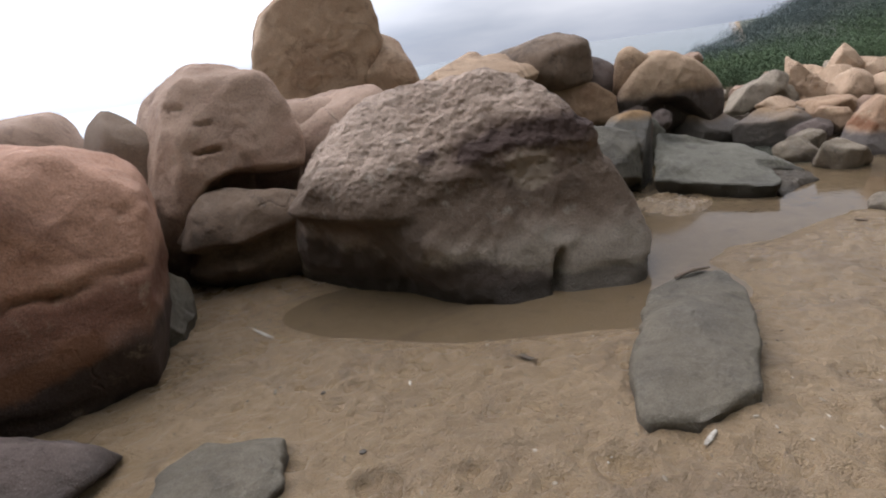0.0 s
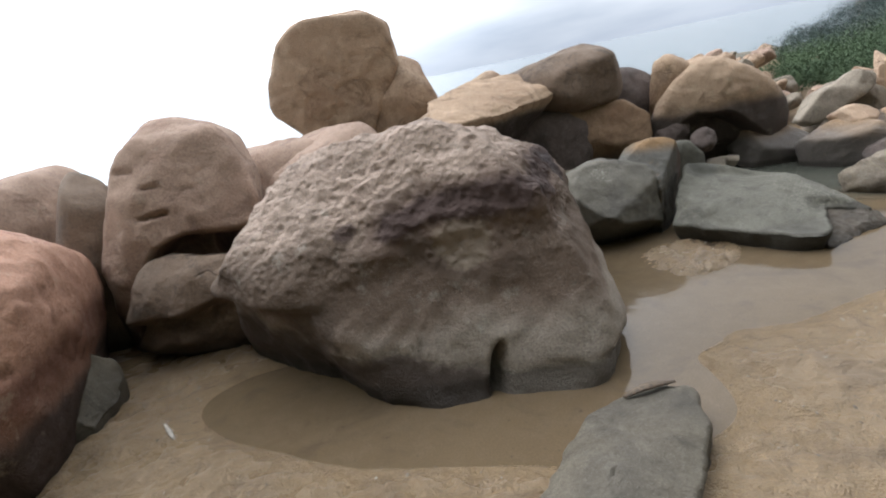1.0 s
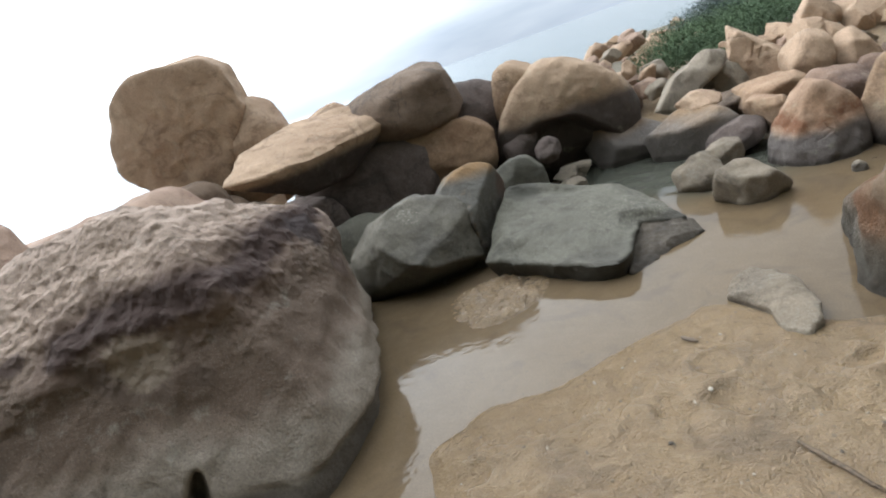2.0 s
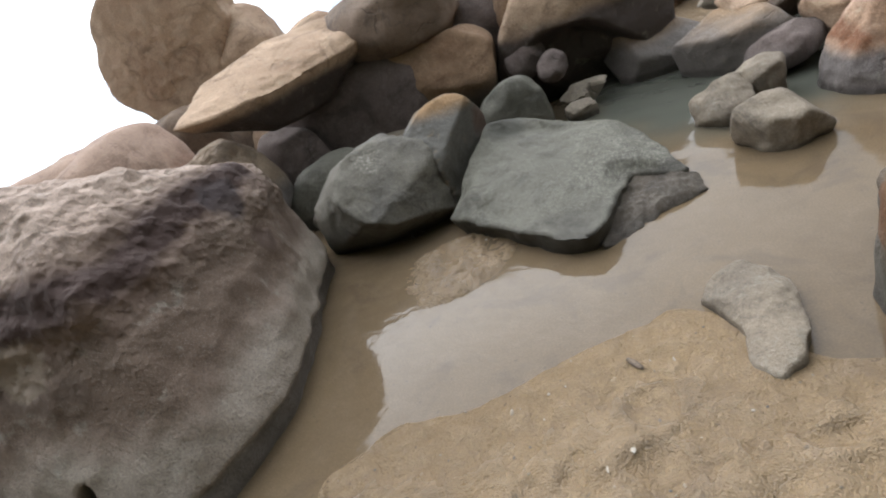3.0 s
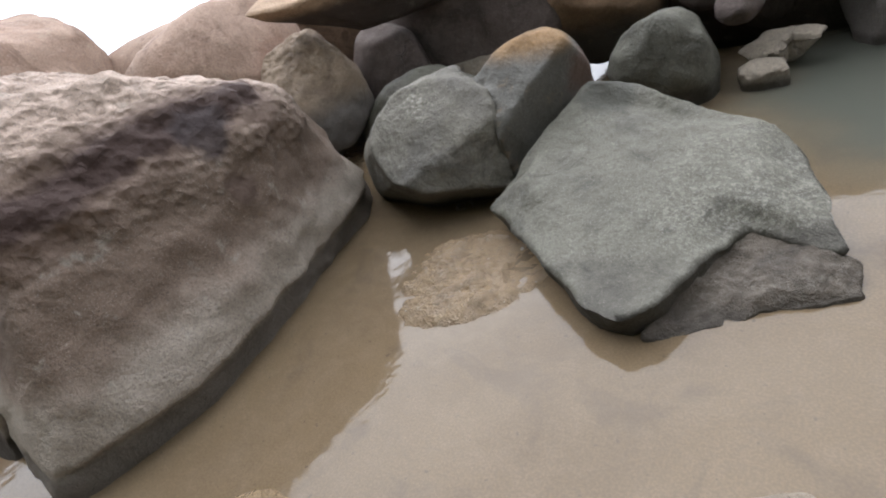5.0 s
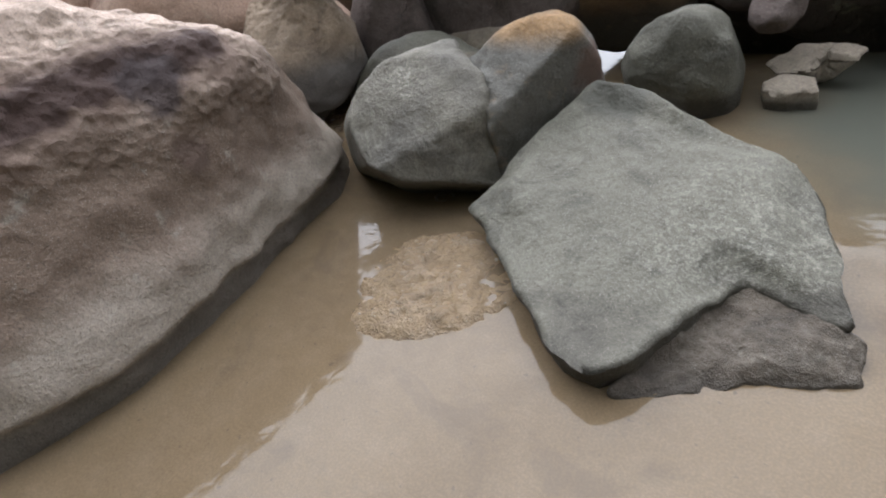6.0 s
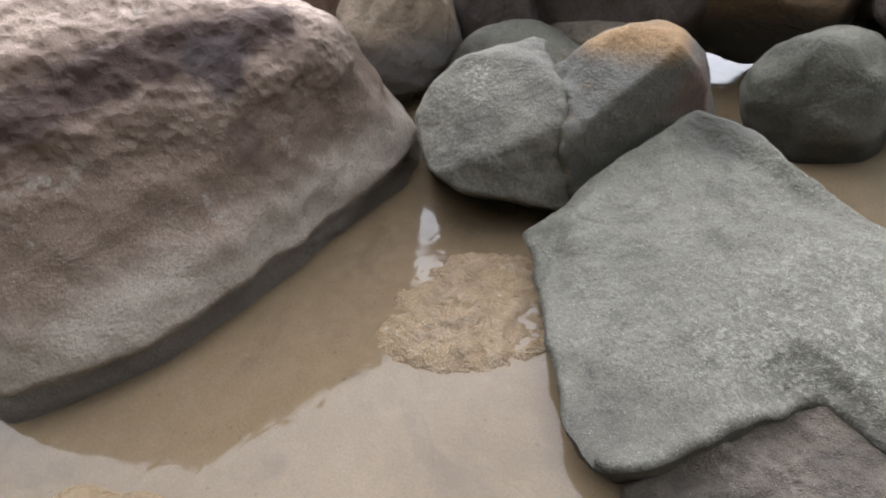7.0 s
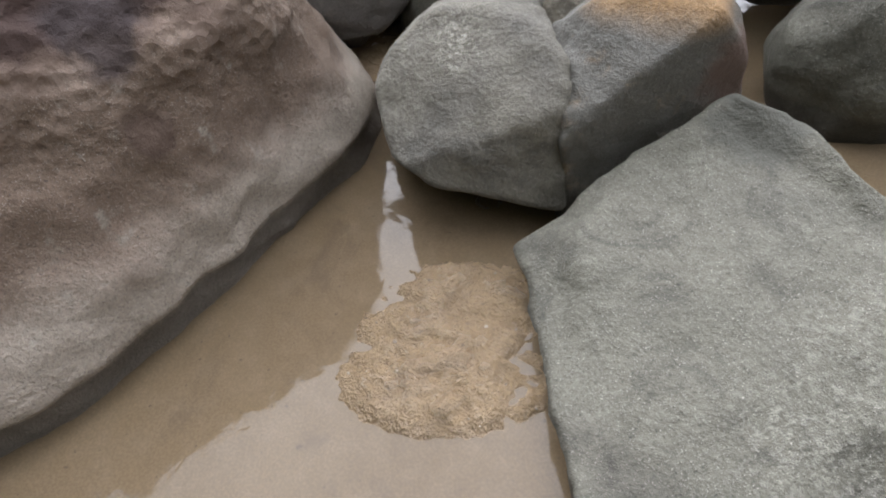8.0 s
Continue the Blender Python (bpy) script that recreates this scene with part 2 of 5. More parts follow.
STONE = granite("half_buried_granite", (0.196, 0.169, 0.122), (0.138, 0.124, 0.098), (0.14, 0.12, 0.09), 0.07, 0.03, cracked=0.0, rough=0.75, crust=0.3)
DARK = granite("dark_wet_granite", (0.21, 0.16, 0.14), (0.125, 0.096, 0.085), (0.11, 0.088, 0.078), 0.15, 0.1)
BROWN = granite("brown_granite", (0.30, 0.21, 0.145), (0.15, 0.115, 0.09), (0.10, 0.075, 0.06), 0.2, 0.15)
TIDE = granite("tide_marked_granite", (0.46, 0.295, 0.175), (0.36, 0.195, 0.105), (0.15, 0.135, 0.12), 0.42, 0.16)
WET = granite("wet_broken_granite", (0.135, 0.108, 0.078), (0.075, 0.060, 0.045), (0.11, 0.088, 0.064), 0.0, 0.03, cracked=0.0, grain=1.5, rough=0.7, crust=0.35, wet=0.01)
# low tone paints the cave's shade under the dome into the stone
HOLLOW = granite("tan_granite_shade_foot", (0.66, 0.465, 0.305), (0.54, 0.35, 0.225), (0.105, 0.078, 0.066), 0.74, 0.08)
TIDE_LOW = granite("low_tide_marked_granite", (0.50, 0.335, 0.19), (0.38, 0.22, 0.115), (0.23, 0.20, 0.175), 0.34, 0.10)
CONE = granite("orange_banded_granite", (0.68, 0.46, 0.31), (0.54, 0.33, 0.20), (0.20, 0.17, 0.155), 0.22, 0.05, cracked=0.2,
               streak=(0.33, 0.11, (0.30, 0.125, 0.055)), wet=0.04)
RUST = granite("rust_stained_granite", (0.30, 0.205, 0.125), (0.17, 0.12, 0.08), (0.13, 0.115, 0.09), 0.28, 0.15, grain=2.0, patch=1.0,
               streak=(0.45, 0.16, (0.22, 0.10, 0.04)), cracked=0.3)
# low tone: stained slab underside, deepened with the overhang's shade
CAPPED = granite("tan_granite_shade_below", (0.72, 0.505, 0.33), (0.58, 0.385, 0.245), (0.095, 0.070, 0.061), 1.10, 0.05)
WASHED = granite("sea_washed_granite", (0.45, 0.34, 0.235), (0.34, 0.24, 0.165), (0.24, 0.215, 0.19), 0.50, 0.10, pit=0.6)
PALE = granite("pale_granite", (0.48, 0.405, 0.31), (0.37, 0.305, 0.235), (0.28, 0.25, 0.205), 0.03, 0.05)
SANDY = granite("sand_dusted_rock", (0.36, 0.295, 0.215), (0.21, 0.172, 0.13), (0.17, 0.145, 0.11), -0.12, 0.06, cracked=0.0, crust=0.7, wet=0.012)
ORANGE = granite("lichen_granite", (0.42, 0.255, 0.115), (0.26, 0.17, 0.10), (0.150, 0.142, 0.118), 0.67, 0.05, cracked=0.0, patch=0.2,
                 marks=(((2.62, 5.62, 0.48), 0.20, (0.12, 0.075, 0.055)),))


def sand_colour(k):
    big = k.noise(0.7, 5, 0.6, 0.5)
    mid = k.noise(9.0, 6, 0.65, 0.4)
    fine = k.noise(120.0, 3, 0.6)
    col = k.mix(k.span(big, 0.35, 0.7), (0.275, 0.192, 0.103), (0.222, 0.155, 0.085))
    col = k.mix(k.span(mid, 0.40, 0.75, 0.0, 0.55), col, (0.313, 0.230, 0.141))
    col = k.mix(k.span(fine, 0.35, 0.7, 0.35, 0.0), col, (0.097, 0.066, 0.043))
    col = k.mix(k.span(k.noise(35.0, 2, 0.5), 0.69, 0.74, 0.0, 0.6), col, (0.097, 0.074, 0.053))
    col = k.mix(k.span(k.noise(2.4, 5, 0.65, 0.8), 0.5, 0.68, 0.0, 0.45), col, (0.117, 0.083, 0.054))
    return col, mid, fine


def sand_material():
    k = Net("wet_sand")
    col, mid, fine = sand_colour(k)
    soil = k.math("MULTIPLY", k.span(k.apart((1.0, 2.0, 0.0)), 8.7, 9.6), k.span(k.z(), 0.30, 0.45))
    col = k.mix(soil, col, k.mix(k.span(k.noise(3.0, 5, 0.7), 0.4, 0.6), (0.015, 0.023, 0.011), (0.031, 0.042, 0.019)))
    k.put(k.bsdf.inputs["Base Color"], col)
    k.put(k.bsdf.inputs["Roughness"], k.span(k.z(), 0.0, 0.10, 0.13, 0.70))
    h = k.math("ADD", mid, k.math("MULTIPLY", fine, 0.25))
    k.bump(h, 0.06, 1.0)
    return k.mat


def water_material(name):
    """Shallow silty water: the sand it carries gives the colour, greener where it deepens; a smooth surface mirrors the sky."""
    k = Net(name)
    col, mid, fine = sand_colour(k)
    col = k.mix(1.0, k.mix(0.2, col, (0.22, 0.16, 0.09)), (0.49, 0.505, 0.535), "MULTIPLY")
    deep = k.span(k.math("ADD", k.apart((4.45, 6.4, 0.0)), k.math("MULTIPLY", k.math("SUBTRACT", k.noise(1.5, 3), 0.5), 0.6)), 0.9, 1.6, 1.0, 0.0)
    col = k.mix(deep, col, (0.066, 0.068, 0.054))
    k.put(k.bsdf.inputs["Base Color"], col)
    k.put(k.bsdf.inputs["Roughness"], 0.05)
    k.put(k.bsdf.inputs["IOR"], 1.33)
    k.put(k.bsdf.inputs["Specular IOR Level"], 0.36)
    k.bump(k.noise(14.0, 3, 0.5, 0.3), 0.0016, 1.0)
    return k.mat


def sea_material():
    k = Net("sea_water")
    k.put(k.bsdf.inputs["Base Color"], (0.05, 0.09, 0.10))
    k.put(k.bsdf.inputs["Roughness"], 0.12)
    k.bump(k.noise(0.9, 5, 0.6, 0.5), 0.12, 1.0)
    return k.mat


def leaf_material():
    k = Net("foliage")
    rnd = k.n.new("ShaderNodeNewGeometry").outputs["Random Per Island"]
    col = k.mix(rnd, (0.068, 0.100, 0.055), (0.095, 0.135, 0.070))
    col = k.mix(k.span(k.noise(0.5, 3), 0.4, 0.65, 0.0, 0.6), col, (0.060, 0.090, 0.056))
    # tint grows with distance: aerial haze painted into the far leaves
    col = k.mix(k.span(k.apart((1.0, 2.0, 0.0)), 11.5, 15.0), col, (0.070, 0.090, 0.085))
    k.put(k.bsdf.inputs["Base Color"], col)
    k.put(k.bsdf.inputs["Roughness"], 0.95)
    k.put(k.bsdf.inputs["Specular IOR Level"], 0.1)
    return k.mat


SAND, SEA, LEAF = sand_material(), sea_material(), leaf_material()
POOL = water_material("pool_water")


# ---- ground, water ----
def smooth(x, lo, hi):
    u = np.clip((x - lo) / (hi - lo), 0, 1)
    return u * u * (3 - 2 * u)


def blob(x, y, cx, cy, rx, ry, turn=0.0, square=2.0):
    c, s = math.cos(radians(turn)), math.sin(radians(turn))
    u, v = ((x - cx) * c + (y - cy) * s) / rx, (-(x - cx) * s + (y - cy) * c) / ry
    return 1 - smooth((np.abs(u) ** square + np.abs(v) ** square) ** (1 / square), 0.6, 1.15)


def ground_height(x, y):
    h = 0.035 + 0.04 * smooth(-y, -2.6, 0.5)
    h = h - 0.062 * blob(x, y, 3.2, 5.5, 2.9, 2.3, 0, 4)
    h = h - 0.12 * blob(x, y, 3.9, 7.1, 1.3, 1.5)
    h = h - 0.03 * blob(x, y, 1.6, 4.2, 0.5, 1.7)
    h = h - 0.055 * blob(x, y, 0.3, 3.15, 1.7, 0.62, -15)
    h = h - 0.06 * blob(x, y, 4.3, 4.8, 1.0, 1.8, 0, 3) - 0.07 * blob(x, y, 4.9, 5.4, 1.1, 1.3) - 0.09 * blob(x, y, 5.3, 4.9, 1.3, 1.3)
    h = h + 0.042 * blob(x, y, 2.24, 4.56, 0.52, 0.40, 30)
    # the shore falls away into the sea behind the rocks, and climbs inland towards the hill
    bearing = np.degrees(np.arctan2(y - 2, x - 1))
    far = np.hypot(x - 1, y - 2)
    sea = smooth(np.where(bearing < -60, bearing + 360, bearing), 68, 80) * (1 - smooth(np.where(bearing < -60, bearing + 360, bearing), 200, 235))
    h = h - 3.0 * sea * smooth(far, 5.5, 16)
    land = 1 - sea
    h = h + land * 0.36 * smooth(far, 6.2, 8.8)
    # the hill climbs inland; its tall unseen back is added to block the sky
    inland = smooth(60 - np.where(bearing > 120, bearing - 360, bearing), 0, 150)
    hill = smooth(60.0 - np.where(bearing > 120, bearing - 360, bearing), 0, 14)
    h = h - 4.0 * smooth(bearing, 57, 60) * (bearing < 120) * smooth(far, 20, 34)
    h = h + land * hill * (1.45 + 16.0 * inland) * smooth(far, 8.8, 21)
    # unseen slope behind the viewpoint, added to keep sky light off front faces
    sky_open = smooth(np.abs((bearing + 95 + 180) % 360 - 180), 50, 95)
    h = h + 24.0 * (1 - sky_open) * smooth(far, 8.5, 30)
    return h


def sheet(name, material, cells, near, centre, height, label, category):
    """One ground sheet, fine round the centre and coarse towards the horizon."""
    step = 2 * near / cells
    grow = step * np.cumsum(1.15 ** np.arange(1, 74))
    axis = np.concatenate([-near - grow[::-1], np.linspace(-near, near, cells), near + grow])
    cells = len(axis)
    gx, gy = np.meshgrid(axis + centre[0], axis + centre[1])
    z = height(gx, gy)
    co = np.stack([gx.ravel(), gy.ravel(), z.ravel()], 1)
    i = np.arange(cells * cells).reshape(cells, cells)
    quads = np.stack([i[:-1, :-1].ravel(), i[:-1, 1:].ravel(), i[1:, 1:].ravel(), i[1:, :-1].ravel()], 1)
    me = bpy.data.meshes.new(name)
    me.from_pydata(co.tolist(), [], quads.tolist())
    me.polygons.foreach_set("use_smooth", [True] * len(quads))
    me.materials.append(material)
    return tagged(new(name, me), label, category, kind="structure")


def lumpy(gx, gy):
    z = ground_height(gx, gy)
    flat = z.ravel()
    near = np.hypot(gx - 1.8, gy - 3.5).ravel() < 7
    patch = blob(gx, gy, 2.24, 4.56, 0.5, 0.4, 30).ravel()
    xs, ys = gx.ravel(), gy.ravel()
    off = Vector((7.3, 2.1, 0.0))
    for i in np.nonzero(near)[0]:
        p = Vector((xs[i], ys[i], 0.0))
        base = flat[i] + 0.020 * noise.noise(p * 1.3)
        shelf = 0.008 * math.tanh(base / 0.005) if abs(base) < 0.3 else 0.0
        dry = min(1.0, max(0.15, (base + 0.005) / 0.05))
        flat[i] = base + shelf + dry * (0.024 * noise.noise(p * 4.3) + 0.020 * noise.noise(p * 11.0) + 0.010 * noise.noise(p * 25.0) - 0.016 * abs(noise.noise(p * 8.0 + off)))
        if patch[i] > 0:
            flat[i] += patch[i] * (0.030 * noise.noise(p * 5.0) + 0.034 * abs(noise.noise(p * 11.0)) - 0.030 * abs(noise.noise(p * 19.0 + off)) + 0.014 * noise.noise(p * 37.0))
        # old footmarks, worn down by the tide
        tread = noise.voronoi(p * 2.6)[0][0]
        if tread < 0.36 and dry > 0.6:
            flat[i] -= 0.032 * (1 - tread / 0.36) ** 0.7 - 0.016 * math.exp(-((tread - 0.31) / 0.05) ** 2)
    return flat.reshape(z.shape)


ground = sheet("ground", SAND, 410, 3.3, (1.8, 3.5), lumpy, "tan wet beach sand with footmarks and shallow hollows", "ground")


def flat_water(name, material, xs, ys, z, label, category, cells=1, ripple=None):
    nx = cells + 1
    gx, gy = np.meshgrid(np.linspace(*xs, nx), np.linspace(*ys, nx))
    gz = np.full(gx.shape, z) + (ripple(gx, gy) if ripple else 0.0)
    i = np.arange(nx * nx).reshape(nx, nx)
    quads = np.stack([i[:-1, :-1].ravel(), i[:-1, 1:].ravel(), i[1:, 1:].ravel(), i[1:, :-1].ravel()], 1)
    me = bpy.data.meshes.new(name)
    me.from_pydata(np.stack([gx.ravel(), gy.ravel(), gz.ravel()], 1).tolist(), [], quads.tolist())
    me.polygons.foreach_set("use_smooth", [True] * len(quads))
    me.materials.append(material)
    return tagged(new(name, me), label, category, kind="structure")


def pool_ripple(x, y):
    """Faint ripples that cross the open end of the pool; the rest lies still."""
    open_end = smooth(x, 2.9, 3.9) * smooth(y, 3.9, 5.2)
    w = np.sin(9 * x + 21 * y + 1.5 * np.sin(3 * x)) + 0.7 * np.sin(-13 * x + 17 * y + 2 * np.sin(2.3 * y)) + 0.5 * np.sin(31 * x + 9 * y)
    calm = np.sin(2.1 * x + 1.3 * y) + np.sin(-1.7 * x + 2.9 * y)
    return 0.0011 * open_end * w + 0.0008 * calm


flat_water("water", POOL, (-1.6, 6.2), (1.2, 9.2), 0.0, "clear shallow tide pool water reflecting the sky", "water", 260, pool_ripple)
flat_water("sea", SEA, (-3000, 3000), (-3000, 3000), -0.45, "pale grey-green sea behind the boulders", "water")


# ---- boulders ----
def rounded(c, rad, p, cuts, seed, fine, rough, dents, grooves, chips, carve, square=2.0):
    """A weathered boulder: a blunt ellipsoid trimmed by flat joint faces (bearing, slope, distance), with worn edges,
    hollows (bearing, slope, width, depth) and long cracks (bearing, slope, tilt, width, depth)."""
    bm = bmesh.new()
    bmesh.ops.create_icosphere(bm, subdivisions=fine, radius=1.0)
    co = np.array([v.co[:] for v in bm.verts])
    g = ((np.abs(co / np.array(rad)) ** square).sum(axis=1)) ** (p / square)
    for az, el, off in cuts:
        n = np.array([math.cos(radians(az)) * math.cos(radians(el)), math.sin(radians(az)) * math.cos(radians(el)), math.sin(radians(el))])
        g += np.maximum(0, co @ n / off) ** p
    r = g ** (-1 / p)
    # smaller chipped faces all round
    rnd = np.random.RandomState(seed)
    for _ in range(chips):
        n = rnd.normal(size=3)
        n /= np.linalg.norm(n)
        reach = (co * r[:, None] @ n).max() * rnd.uniform(0.88, 0.97)
        g = r ** (-85.0) + np.maximum(0, co @ n / reach) ** 85
        r = g ** (-1 / 85)
    for az, el, width, depth in dents:
        n = np.array([math.cos(radians(az)) * math.cos(radians(el)), math.sin(radians(az)) * math.cos(radians(el)), math.sin(radians(el))])
        a = np.degrees(np.arccos(np.clip(co @ n, -1, 1)))
        r -= depth * np.exp(-(a / width) ** 2)
    for az, el, tilt, width, depth, reach in grooves:
        n = Vector((math.cos(radians(az)) * math.cos(radians(el)), math.sin(radians(az)) * math.cos(radians(el)), math.sin(radians(el))))
        side = n.cross(Vector((0, 0, 1))).normalized()
        along = np.array(Matrix.Rotation(radians(tilt), 3, n) @ side)
        across = np.cross(np.array(n), along)
        u, v = np.degrees(co @ along), np.degrees(co @ across)
        wob = np.array([2.5 * noise.noise(Vector((t * 0.08, seed, 0))) for t in u])
        r -= depth * np.exp(-((v + wob) / width) ** 2) * (1 - smooth(np.abs(u), reach * 0.7, reach)) * (co @ np.array(n) > 0)
    pts = co * r[:, None]
    size = float(np.mean(r))
    off = Vector((seed * 3.7, seed * 1.3, -seed * 2.1))
    for v, q, d in zip(bm.verts, pts, co):
        w = Vector(q) + off
        lump = 0.055 * noise.noise(w * (1.1 / size)) + 0.022 * noise.noise(w * (3.1 / size))
        lump *= size * rough
        lump += rough * (0.014 * noise.noise(w * 6.0) + 0.009 * noise.noise(w * 15.0) - 0.012 * abs(noise.noise(w * 3.7 + off)))
        if carve:
            lump += carve(Vector(q), Vector(d), Vector(c))
        v.co = Vector(q) + Vector(d) * lump
    return bm


JOINTED = (TAN, TAN_HIGH, TIDE, TIDE_LOW, CONE, RUST, PALE, SANDY)   # kinds that break along flat joint faces


def joint_faces(rad, count, seed):
    """Flat joint faces at chance bearings, each trimming a little off a blunt block of that size."""
    pick = random.Random(seed * 7 + 1)
    faces = []
    for _ in range(count):
        az, el = pick.uniform(-180, 180), pick.uniform(-35, 75)
        n = (math.cos(radians(az)) * math.cos(radians(el)), math.sin(radians(az)) * math.cos(radians(el)), math.sin(radians(el)))
        faces.append((az, el, pick.uniform(0.66, 0.90) * math.sqrt(sum((a * b) ** 2 for a, b in zip(n, rad)))))
    return faces


def boulder(name, material, label, group="", seed=1, fine=5, rough=1.0, dents=(), grooves=(), chips=9, carve=None, c=(0, 0, 0), rad=(1, 1, 1), p=12, cuts=(), parent=None, turn=(0, 0, 0), blocky=0):
    cuts = (*cuts, *joint_faces(rad, blocky * 2 if blocky > 4 else blocky, seed))
    if material in JOINTED:
        p *= 1.8 if blocky < 5 else 3.0
    bm = rounded(c, rad, p, cuts, seed, fine, rough, dents, grooves, chips, carve, 4.0 if blocky > 4 else 2.4 if blocky else 2.0)
    me = bpy.data.meshes.new(name)
    bm.to_mesh(me)
    bm.free()
    me.polygons.foreach_set("use_smooth", [True] * len(me.polygons))
    me.materials.append(material)
    ob = new(name, me)
    ob.location = c
    ob.rotation_euler = [radians(a) for a in turn]
    if parent:
        ob.parent = parent
        return tagged(ob, label)
    return tagged(ob, label, "boulder" if max(rad) > 0.5 else "rock", group)


def slab(name, material, label, corners, crown=0.05, depth=0.4, undercut=0.1, seed=1, parent=None, around=220, rings=46, worn=2, lumps=1.0, hub_at=None):
    """A rock plate: a gently crowned top inside the corner outline, a worn edge, and sides that fall and draw in below."""
    mid = sum((Vector(k) for k in corners), Vector()) / len(corners)
    if hub_at:
        mid.xy = hub_at
    ang = [math.atan2(k[1] - mid.y, k[0] - mid.x) for k in corners]
    ring = sorted(zip(ang, corners))
    edge = []
    for i in range(around):
        a = -math.pi + 2 * math.pi * i / around
        for k in range(len(ring)):
            a0, p0 = ring[k - 1]
            a1, p1 = ring[k]
            if k == 0:
                a0 -= 2 * math.pi
                if a > a1:
                    continue
            if a0 <= a <= a1:
                break
        else:
            a0, p0 = ring[-1]
            a1, p1 = ring[0][0] + 2 * math.pi, ring[0][1]
        d = Vector((math.cos(a), math.sin(a)))
        e0, e1 = Vector(p0[:2]) - mid.xy, Vector(p1[:2]) - mid.xy
        side = e1 - e0
        den = d.x * side.y - d.y * side.x
        dist = (e0.x * side.y - e0.y * side.x) / den
        f = min(1, max(0, (d * dist - e0).length / max(side.length, 1e-6)))
        edge.append((d, dist, p0[2] * (1 - f) + p1[2] * f))
    for _ in range(worn):
        edge = [(e[0], (edge[i - 1][1] + 2 * e[1] + edge[(i + 1) % around][1]) / 4, (edge[i - 1][2] + 2 * e[2] + edge[(i + 1) % around][2]) / 4) for i, e in enumerate(edge)]
    # the sheet that lies best through the corners
    k = np.array([(q[0] - mid.x, q[1] - mid.y) for q in corners])
    tilt = np.linalg.lstsq(np.column_stack([np.ones(len(k)), k]), np.array([q[2] for q in corners]), rcond=None)[0]
    bm = bmesh.new()
    rows = []
    off = Vector((seed * 2.3, -seed * 1.7, seed))
    low = min(k[2] for k in corners) - depth
    top = rings - 14
    for j in range(1, rings + 1):
        row = []
        for i, (d, dist, z) in enumerate(edge):
            if j <= top:
                s = j / top
                rr = dist * s
                lean = float(smooth(s, 0.70, 1.0))
                zz = (tilt[0] + tilt[1] * d.x * rr + tilt[2] * d.y * rr) * (1 - lean) + z * lean + crown * (1 - s * s) - 0.014 * smooth(s, 0.965, 1.0)
            else:
                s = ((j - top) / (rings - top)) ** 1.7
                rr = dist * (1 + 0.012 * math.sin(math.pi * min(1, 2.2 * s))) - min(undercut, dist * 0.7) * s ** 1.2
                zz = z - 0.014 - (z - low) * s ** 1.1
            p = Vector((mid.x + d.x * rr, mid.y + d.y * rr, zz))
            w = p + off
            n1 = 0.030 * lumps * noise.noise(w * 1.7) + 0.016 * noise.noise(w * 4.3) + 0.007 * lumps * noise.noise(w * 11.0) + 0.004 * lumps * noise.noise(w * 27.0)
            lift = n1 if j <= top else n1 * 0.5
            out = (0.024 * noise.noise(w * 3.0) + 0.020 * noise.noise(w * 9.0) + 0.010 * noise.noise(w * 24.0)) * smooth(j / top, 0.55, 1.0)
            row.append(bm.verts.new((p.x + d.x * out - mid.x, p.y + d.y * out - mid.y, p.z + lift - mid.z)))
        rows.append(row)
    hub = bm.verts.new((0, 0, tilt[0] - mid.z + crown + 0.02 * noise.noise(off)))
    for i in range(around):
        bm.faces.new((hub, rows[0][i], rows[0][(i + 1) % around]))
        for a, b in zip(rows, rows[1:]):
            bm.faces.new((a[i], b[i], b[(i + 1) % around], a[(i + 1) % around]))
    bm.faces.new(list(reversed(rows[-1])))
    me = bpy.data.meshes.new(name)
    bm.to_mesh(me)
    bm.free()
    me.polygons.foreach_set("use_smooth", [True] * len(me.polygons))
    me.materials.append(material)
    ob = new(name, me)
    ob.location = mid
    if parent:
        ob.parent = parent
        ob.location = mid - parent.location
        return tagged(ob, label)
    return tagged(ob, label, "rock")


def scoops(p, size):
    """Shallow weathering hollows that meet in soft ridges."""
    d = noise.voronoi(p / size)[0]
    return max(0.0, 1.0 - (d[0] / 0.62) ** 2)


